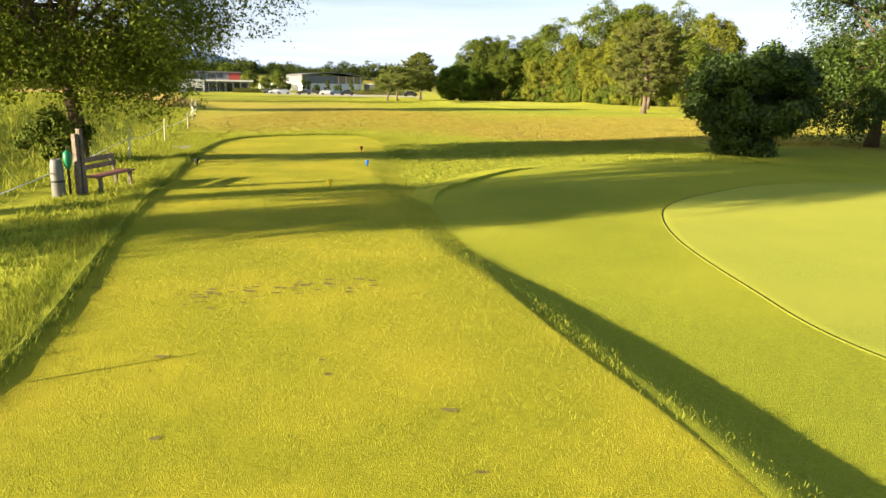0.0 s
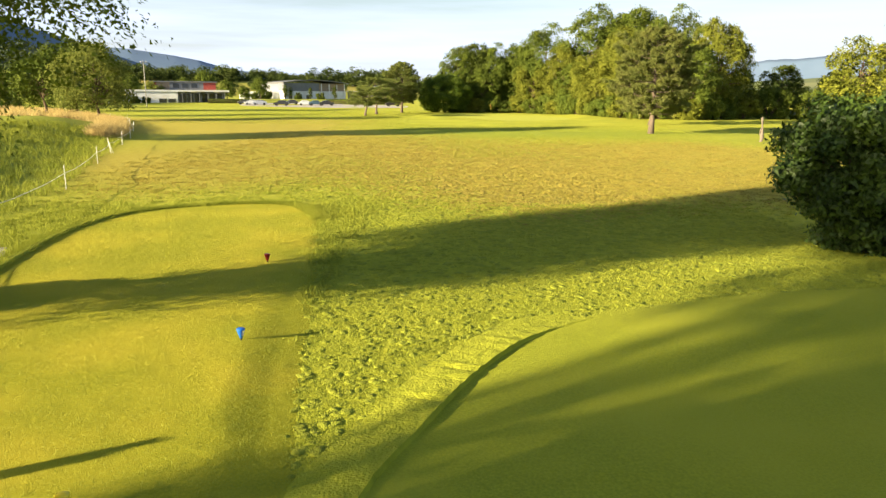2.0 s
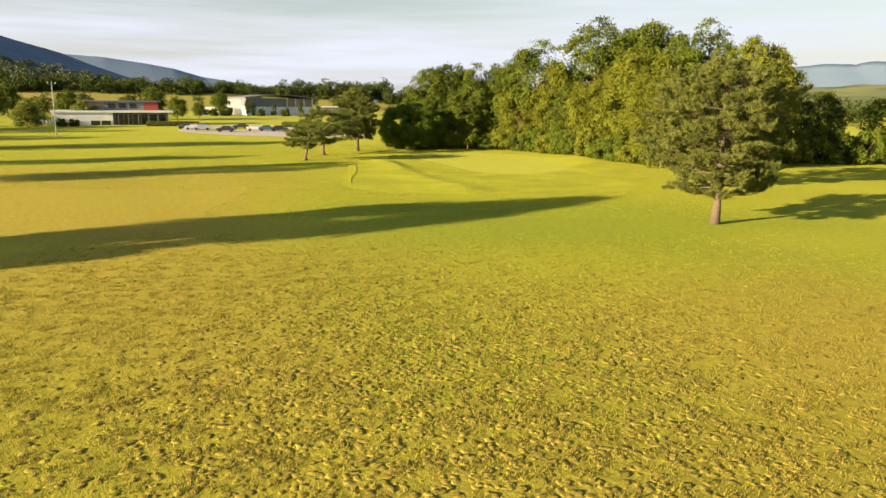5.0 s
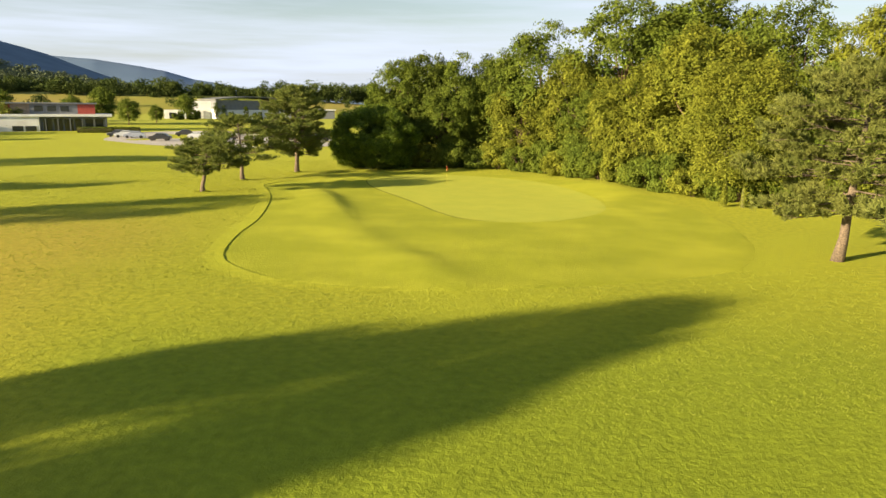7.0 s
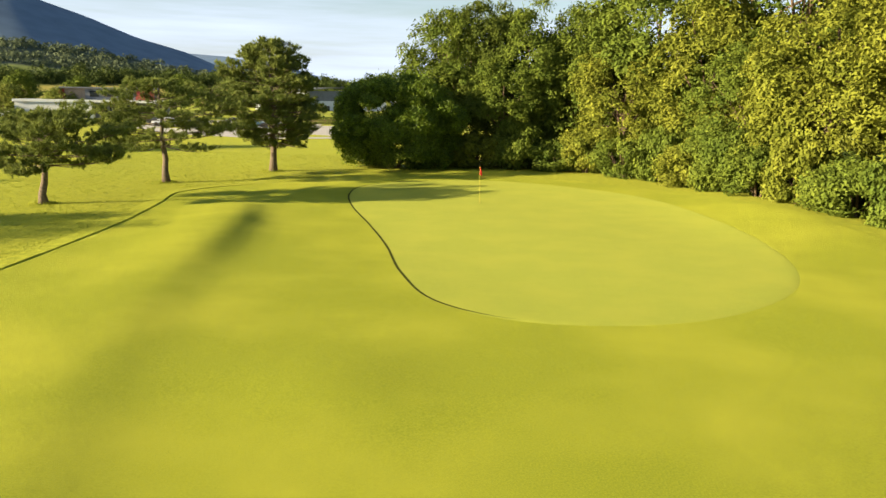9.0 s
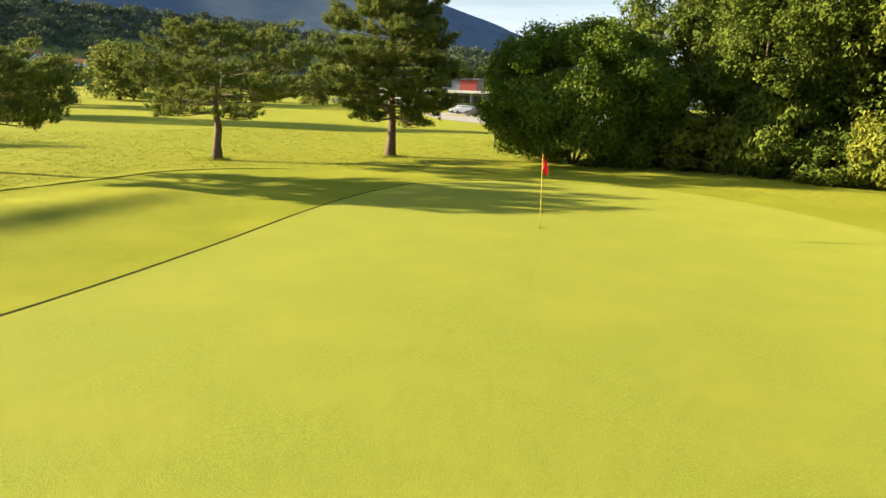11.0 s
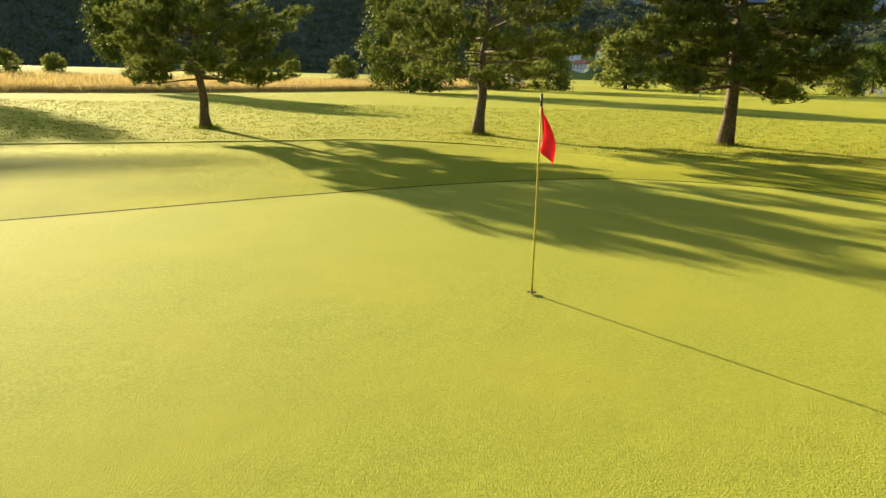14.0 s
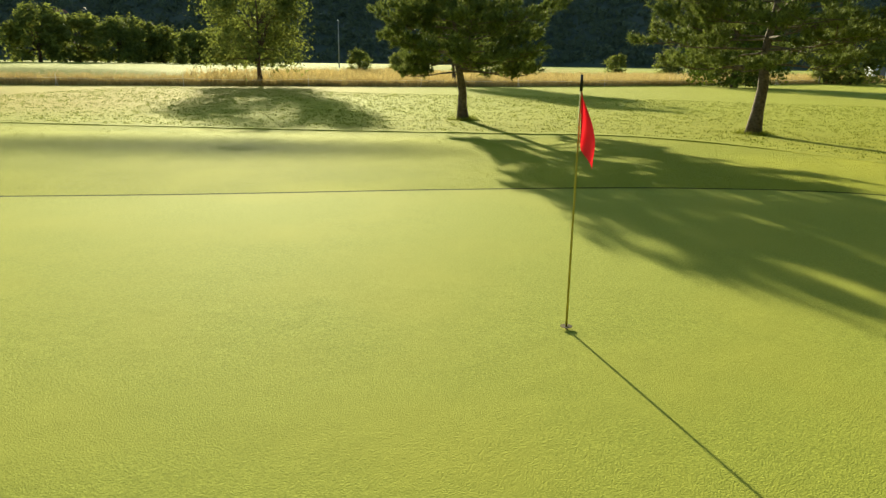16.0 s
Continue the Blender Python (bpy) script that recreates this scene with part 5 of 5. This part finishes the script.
def build_hillside_woods():
    """Crowns standing all over the wooded slope, one object."""
    rng = np.random.default_rng(141)
    hill = bpy.data.objects["wooded_hill"].data
    co, fl = np.empty(len(hill.vertices) * 3), np.empty(len(hill.vertices))
    hill.vertices.foreach_get("co", co)
    hill.attributes["field"].data.foreach_get("value", fl)
    co = co.reshape(-1, 3)
    ok = np.where((fl < 0.5) & (co[:, 2] > 1.0))[0]
    at = co[rng.choice(ok, 9500)] + np.column_stack([rng.normal(0, 4, (9500, 2)), np.zeros(9500)])
    hedges = co[rng.choice(np.where(fl > 0.5)[0], 330)]
    at = np.concatenate([at, hedges])
    r = 3.0 + 3.4 * rng.random(len(at))
    k = 22
    d = rng.normal(0, 1, (len(at), k, 3))
    d[..., 2] = np.abs(d[..., 2])
    d /= np.linalg.norm(d, axis=2)[..., None]
    P = at[:, None] + d * (r[:, None] * (0.7 + 0.4 * rng.random((len(at), k))))[..., None]
    S = np.repeat(r[:, None], k, 1) * (0.3 + 0.28 * rng.random((len(at), k)))
    me = leaf_mesh("hillside_woods", P.reshape(-1, 3), d.reshape(-1, 3), S.reshape(-1), M_hillwood, rng, 0.9, True)
    tagged(new("hillside_woods", me), "dense dark woodland covering the slope", "woods", kind="stuff")


build_hillside_woods()

for k, (az, d, h) in enumerate(((26.3, 255, 9.5), (24.3, 262, 10.5), (22.6, 250, 7.5), (20.6, 272, 5.5), (18.3, 330, 9.5), (15.7, 340, 6.5), (30.5, 262, 9.0), (36.5, 225, 9.5), (34.2, 290, 11))):
    x, y = 7.3 - d * math.sin(radians(az)), 76.8 + d * math.cos(radians(az))
    tree = spot(x, y, 40 * k) @ Matrix.Diagonal((h / 8.0, h / 8.0, h / 8.0, 1))
    if k == 0:
        garden_tree = broad_tree("garden_tree", 131, 8.0, 3.0, 1.2, 9000, 0.3, M_leaf, "leafy garden tree behind the clubhouse", tree, crown_low=0.4, blobs=50, group="trees by the clubhouse")
    else:
        copy_thing(garden_tree, tree)

w0 = {}
HEDGEROW = [(76, 113, 9.5), (134, 150, 11), (131.5, 158, 10), (129, 150, 9), (127.5, 158, 9.5), (126, 160, 8), (124, 148, 7), (122.5, 152, 7.5), (121, 158, 8.5), (119, 140, 6), (111.5, 105, 3.4), (108.5, 118, 3.2), (103, 150, 4.5), (99, 165, 5), (92, 170, 4.6), (88, 140, 5.2), (72, 118, 7.5), (66, 150, 12), (61, 128, 8.6), (58, 150, 9), (55, 165, 8), (51, 150, 7), (47.5, 170, 8.5), (44, 160, 7.5), (138, 140, 9)]
for k, (az, d, h) in enumerate(HEDGEROW):
    x, y = 15 - d * math.sin(radians(az)), 136 + d * math.cos(radians(az))
    v = k % 2
    if v not in w0:
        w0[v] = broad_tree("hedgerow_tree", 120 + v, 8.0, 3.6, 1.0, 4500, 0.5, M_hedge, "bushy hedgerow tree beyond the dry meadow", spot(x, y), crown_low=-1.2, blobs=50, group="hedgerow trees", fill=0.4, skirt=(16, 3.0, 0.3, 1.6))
        ob = w0[v]
    else:
        ob = copy_thing(w0[v], spot(x, y))
    ob.matrix_basis = Matrix.LocRotScale((x, y, float(ground_z(x, y)) - 0.05), Euler((0, 0, k * 2.1)), (h / 7.0, h / 7.0, h / 8.0))


def utility_pole(x, y, h, turn, label):
    root = tagged(new("utility_pole"), label, "pole", "utility poles")
    root.matrix_basis = Matrix.LocRotScale((x, y, float(ground_z(x, y))), Euler((0, 0, radians(turn))), None)
    part("pole", Shape().tube([(0, 0, -0.3), (0, 0, h)], [0.11, 0.08], 9).mesh("pole", M_concrete, True), root)
    part("crossarm", Shape().box((-0.9, -0.06, h - 0.35), (0.9, 0.06, h - 0.22)).mesh("crossarm", M_metal), root)
    for k in (-0.8, 0.0, 0.8):
        part("insulator", Shape().lathe([(0.03, h - 0.22), (0.07, h - 0.1), (0.06, h), (0.02, h + 0.05)], 8, (k, 0, 0)).mesh("insulator", M_rope), root)


utility_pole(-95, 89, 7.4, 20, "grey concrete utility pole beyond the dry meadow")
utility_pole(-70.5, 184, 10.6, 60, "tall pale lamp pole on the course near the clubhouse")
utility_pole(-121, 152, 7.6, 20, "grey concrete utility pole by the fields")


def cabin(x, y):
    root = tagged(new("site_cabin"), "small white cabin with a flat roof by the field", "cabin")
    root.matrix_basis = Matrix.LocRotScale((x, y, float(ground_z(x, y))), Euler((0, 0, radians(15))), (1.6, 1.6, 1.3))
    part("wall", Shape().box((-0.9, -0.9, -0.1), (0.9, 0.9, 2.1), 0.02).mesh("wall", M_white), root)
    part("roof", Shape().box((-1.0, -1.0, 2.1), (1.0, 1.0, 2.22), 0.03).mesh("roof", M_grey), root)
    part("door", Shape().box((0.9, -0.4, 0.05), (0.93, 0.4, 1.9)).mesh("door", M_grey), root)


cabin(-130, 176)


def village_house(x, y, z, turn, w, roof):
    root = tagged(new("village_house"), "white village house with a tiled gable roof on the slope", "house", "village houses")
    root.matrix_basis = Matrix.LocRotScale((x, y, z), Euler((0, 0, radians(turn))), None)
    part("wall", Shape().box((-w / 2, -4, -4), (w / 2, 4, 5)).mesh("wall", M_white), root)
    r = Shape().add([(-w / 2 - 0.6, -4.8, 4.8), (w / 2 + 0.6, -4.8, 4.8), (w / 2 + 0.6, 4.8, 4.8), (-w / 2 - 0.6, 4.8, 4.8), (-w / 2 - 0.6, 0, 8), (w / 2 + 0.6, 0, 8)], [(0, 1, 5, 4), (2, 3, 4, 5), (1, 2, 5), (3, 0, 4), (3, 2, 1, 0)])
    part("roof", r.mesh("roof", roof), root)
    for k in range(3):
        for zz in (0.6, 3.0):
            part("window", Shape().box((-w / 2 + 1.2 + k * w / 3, -4.06, zz), (-w / 2 + 2.3 + k * w / 3, -4.0, zz + 1.3)).mesh("window", M_window), root)


HILL = [(56, 5.2), (66, 5.5), (80, 5.8), (95, 6.2), (115, 6.0), (140, 5.4)]
for az, d, turn, w in ((66.0, 640, 30, 12), (63.6, 648, 75, 11), (66.8, 672, 20, 13), (64.6, 680, 60, 12), (61.8, 660, 40, 11), (131, 735, 10, 13), (133, 745, 50, 11)):
    rise = (d - 600) / 300 * math.tan(radians(float(np.interp(az, [p[0] for p in HILL], [p[1] for p in HILL])))) * 900
    village_house(10 - d * math.sin(radians(az)), 100 + d * math.cos(radians(az)), rise - 3.5, turn, w, M_tile)


# ---- grass tufts ----
def tufts(name, xy, height, blades, width, mat, label, seed, spread=0.09):
    rng = np.random.default_rng(seed)
    n = len(xy)
    base = np.repeat(np.column_stack([xy, ground_z(xy[:, 0], xy[:, 1])]), blades, 0)
    h = np.repeat(height * (0.5 + 0.9 * rng.random(n)), blades) * (0.6 + 0.6 * rng.random(n * blades))
    base[:, :2] += rng.normal(0, spread, (n * blades, 2))
    a = rng.random(n * blades) * 6.283
    w = np.column_stack([np.cos(a), np.sin(a), np.zeros_like(a)]) * width * 0.5
    lean = rng.normal(0, 0.42, (n * blades, 2)) * h[:, None]
    tip = base + np.column_stack([lean, h])
    V = np.stack([base - w, base + w, tip], 1).reshape(-1, 3)
    ob = new(name, mesh_of(name, V, np.arange(len(V)).reshape(-1, 3), mat))
    tagged(ob, label, "grass", kind="stuff")


def inside(poly, pts):
    c = closed_curve(poly, 120)
    x, y = pts[:, 0], pts[:, 1]
    r = np.zeros(len(pts), bool)
    j = len(c) - 1
    for i in range(len(c)):
        hit = ((c[i, 1] > y) != (c[j, 1] > y)) & (x < (c[j, 0] - c[i, 0]) * (y - c[i, 1]) / (c[j, 1] - c[i, 1] + 1e-12) + c[i, 0])
        r ^= hit
        j = i
    return r


def scatter(n, x0, x1, y0, y1, seed, left_of_fence=None):
    rng = np.random.default_rng(seed)
    p = np.column_stack([x0 + (x1 - x0) * rng.random(n), y0 + (y1 - y0) * rng.random(n)])
    keep = ~(inside(TEE, p) | inside(APRON, p) | inside(FRINGE, p))
    left = along(FENCE, p[:, 1]) - p[:, 0]
    if left_of_fence is not None:
        keep &= (left > 0.2) if left_of_fence else (left < 0.2)
    return p[keep]


def clumps(p, each, spread, seed):
    rng = np.random.default_rng(seed)
    return np.repeat(p, each, 0) + rng.normal(0, spread, (len(p) * each, 2))


ROUGH_ALL = np.concatenate([clumps(scatter(8500, -16, 26, 34, 92, 201, False), 5, 0.09, 231), clumps(scatter(5500, -14, 22, 35, 80, 241, False), 6, 0.075, 242)])
ROUGH = ROUGH_ALL[(1 - smoothstep(66, 84, ROUGH_ALL[:, 1])) > np.random.default_rng(230).random(len(ROUGH_ALL))]
IS_DRY = dryness(ROUGH[:, 0], ROUGH[:, 1]) > 0.08 + 0.42 * np.random.default_rng(232).random(len(ROUGH))
tufts("dry_rough_grass", ROUGH[IS_DRY], 0.06, 4, 0.03, M_tuft_dry, "clumpy tufts of dry straw-coloured rough grass", 202)
tufts("rough_grass", ROUGH[~IS_DRY], 0.055, 4, 0.03, M_tuft, "clumpy tufts of green rough grass", 233)
tufts("rough_grass", scatter(9000, -12, 27, 86, 102, 234, False), 0.04, 7, 0.018, M_tuft, "short green rough grass before the fringe", 235)
tufts("rough_grass", scatter(17000, -3, 12, 17, 37, 203, False), 0.036, 8, 0.016, M_tuft, "clumpy tufts of green rough grass", 204)
tufts("long_grass", scatter(12000, -12, -1, 2, 36, 205, False), 0.10, 8, 0.022, M_tuft, "long green grass beside the tee", 206)
tufts("meadow_grass", scatter(12000, -36, -8, 8, 80, 207, True), 0.3, 8, 0.03, M_tuft, "tall green meadow grass beyond the fence", 208, 0.14)


def grass_lumps(name, xy, radius, height, mat, label, seed):
    """Low uneven cushions of matted grass."""
    rng = np.random.default_rng(seed)
    n = len(xy)
    r = radius * (0.55 + 0.9 * rng.random(n))
    h = height * (0.5 + 0.9 * rng.random(n))
    turn = rng.random(n) * 6.283
    z0 = ground_z(xy[:, 0], xy[:, 1])
    lean = rng.normal(0, 0.35, (n, 2)) * r[:, None]
    V = []
    for ring, (q, up) in enumerate(((1.0, -0.25), (0.72, 0.62))):
        for k in range(5):
            a = turn + k * 1.2566
            w = r * q * (0.72 + 0.56 * rng.random(n))
            V.append(np.column_stack([xy[:, 0] + w * np.cos(a) + lean[:, 0] * ring, xy[:, 1] + w * np.sin(a) + lean[:, 1] * ring, z0 + h * up * (0.7 + 0.6 * rng.random(n))]))
    V.append(np.column_stack([xy[:, 0] + lean[:, 0] * 1.4, xy[:, 1] + lean[:, 1] * 1.4, z0 + h]))
    V = np.stack(V, 1).reshape(-1, 3)
    F = [(k, (k + 1) % 5, 5 + (k + 1) % 5) for k in range(5)] + [(k, 5 + (k + 1) % 5, 5 + k) for k in range(5)] + [(5 + k, 5 + (k + 1) % 5, 10) for k in range(5)]
    F = (np.arange(n)[:, None, None] * 11 + np.array(F)[None]).reshape(-1, 3)
    tagged(new(name, mesh_of(name, V, F, mat, True)), label, "grass", kind="stuff")


def rough_core(p):
    """Where the rough grows in visible cushions, thinning out towards the edges."""
    return np.exp(-(((p[:, 0] - 4.5) / 8.5) ** 2) ** 1.5) * smoothstep(30, 38, p[:, 1]) * (1 - smoothstep(54, 76, p[:, 1]))


LUMPS = scatter(50000, -16, 26, 32, 78, 251, False)
LUMPS = LUMPS[rough_core(LUMPS) > np.random.default_rng(250).random(len(LUMPS))]
LUMP_DRY = dryness(LUMPS[:, 0], LUMPS[:, 1]) > 0.08 + 0.42 * np.random.default_rng(252).random(len(LUMPS))
grass_lumps("dry_rough_grass", LUMPS[LUMP_DRY], 0.11, 0.019, M_lump_dry, "matted cushions of dry straw-coloured rough grass", 253)
grass_lumps("rough_grass", LUMPS[~LUMP_DRY], 0.105, 0.018, M_lump, "matted cushions of green rough grass", 254)
grass_lumps("rough_grass", scatter(6000, -3, 12, 17, 37, 255, False), 0.08, 0.016, M_lump, "matted cushions of green rough grass beside the tee", 256)


def fence_strip(n, seed, lo, hi, y0, y1):
    rng = np.random.default_rng(seed)
    y = y0 + (y1 - y0) * rng.random(n)
    return np.column_stack([along(FENCE, y) - lo - (hi - lo) * rng.random(n), y])


tufts("dry_tall_grass", fence_strip(7500, 209, 0.6, 3.4, 70, 178), 0.75, 8, 0.05, M_dry, "tall dry straw-coloured grass along the fence", 210, 0.2)


def dry_meadow(n, seed):
    rng = np.random.default_rng(seed)
    y = 96 + 84 * rng.random(n)
    return np.column_stack([along(FENCE, y) - 4 - 55 * rng.random(n) ** 1.3, y])


tufts("dry_tall_grass", dry_meadow(8000, 214), 0.6, 6, 0.09, M_dry, "pale golden meadow grass beyond the fence", 215, 0.35)
tufts("rough_grass", scatter(19000, -34, -2, 100, 166, 216, False), 0.045, 5, 0.03, M_tuft, "short lit rough grass round the pines", 217, 0.08)


def on_fringe(n, seed):
    rng = np.random.default_rng(seed)
    p = np.column_stack([-9 + 18 * rng.random(n), 100 + 50 * rng.random(n)])
    return p[inside(FRINGE, p) & ~inside(GREEN_B, p)]


tufts("fringe_grass", on_fringe(42000, 218), 0.042, 3, 0.014, M_tuft, "short blades of the mown fringe", 219, 0.03)


def tee_verge(n, seed):
    """Uncut grass standing along the tee's sunward edge."""
    rng = np.random.default_rng(seed)
    e = closed_curve(TEE, 900)
    t = np.roll(e, -1, 0) - e
    t /= np.linalg.norm(t, axis=1)[:, None] + 1e-9
    out = np.stack([t[:, 1], -t[:, 0]], -1)
    out *= np.sign(np.sum(out * (e - e.mean(0))))
    k = rng.choice(np.where((out[:, 0] < -0.3) | (e[:, 1] > 33))[0], n)
    return e[k] + out[k] * (0.02 + 0.5 * rng.random(n) ** 1.5)[:, None] + rng.normal(0, 0.05, (n, 2))


tufts("verge_grass", tee_verge(8000, 261), 0.14, 8, 0.012, M_tuft, "uncut grass along the edge of the tee", 262, 0.06)


def tee_bank(n, seed):
    rng = np.random.default_rng(seed)
    y = 2.5 + 21 * rng.random(n)
    return np.column_stack([along(TEE_RIGHT, y) + np.where(y < 10, 1.0, -0.8) * rng.random(n), y])


tufts("bank_grass", tee_bank(11000, 263), 0.04, 5, 0.009, M_tuft, "coarse grass on the low bank beside the tee", 264, 0.04)


def build_divots():
    rng = np.random.default_rng(33)
    V, F = [], []
    for k in range(100):
        x, y = -5 + 7 * rng.random(), 4 + 15 * rng.random()
        if k >= 30:
            f = rng.random()
            x, y = -2.02 + 1.90 * f + rng.normal(0, 0.12), 8.20 + 0.67 * f + rng.normal(0, 0.22)
        if not inside(TEE, np.array([[x, y]]))[0]:
            continue
        r = 0.016 + 0.03 * rng.random() ** 2
        i = len(V)
        for j in range(8):
            a = j * 0.785
            rr = r * (0.6 + 0.7 * rng.random())
            px, py = x + rr * 1.7 * math.cos(a), y + rr * math.sin(a)
            V.append((px, py, float(ground_z(px, py)) + 0.036))
        F.append(tuple(range(i, i + 8)))
    tagged(new("divots", mesh_of("divots", V, F, M_divot)), "small brown divots scraped in the worn tee turf", "divots", kind="stuff")


build_divots()


def on_tee(n, seed):
    rng = np.random.default_rng(seed)
    p = np.column_stack([-6 + 10 * rng.random(n), 2.5 + 17 * rng.random(n) ** 1.5])
    return p[inside(TEE, p)]


tufts("tee_grass", on_tee(50000, 211), 0.05, 3, 0.008, M_tuft, "short yellow-green blades on the tee ground", 212, 0.03)
far_tee = np.column_stack([-9.5 + 11 * np.random.default_rng(213).random(60000), 16 + 20 * np.random.default_rng(223).random(60000)])
tufts("tee_grass", far_tee[inside(TEE, far_tee)], 0.045, 2, 0.014, M_tuft, "short blades on the far end of the tee", 224, 0.03)

rng_ = np.random.default_rng(221)
ROUND = np.concatenate([np.array(c) + rng_.normal(0, 0.28, (90, 2)) for c in ((-12.2, 130.6), (-11.3, 140.9), (-7.3, 149.0))])
tufts("trunk_grass", ROUND, 0.14, 9, 0.02, M_tuft, "uncut grass round the foot of the pines", 222, 0.08)
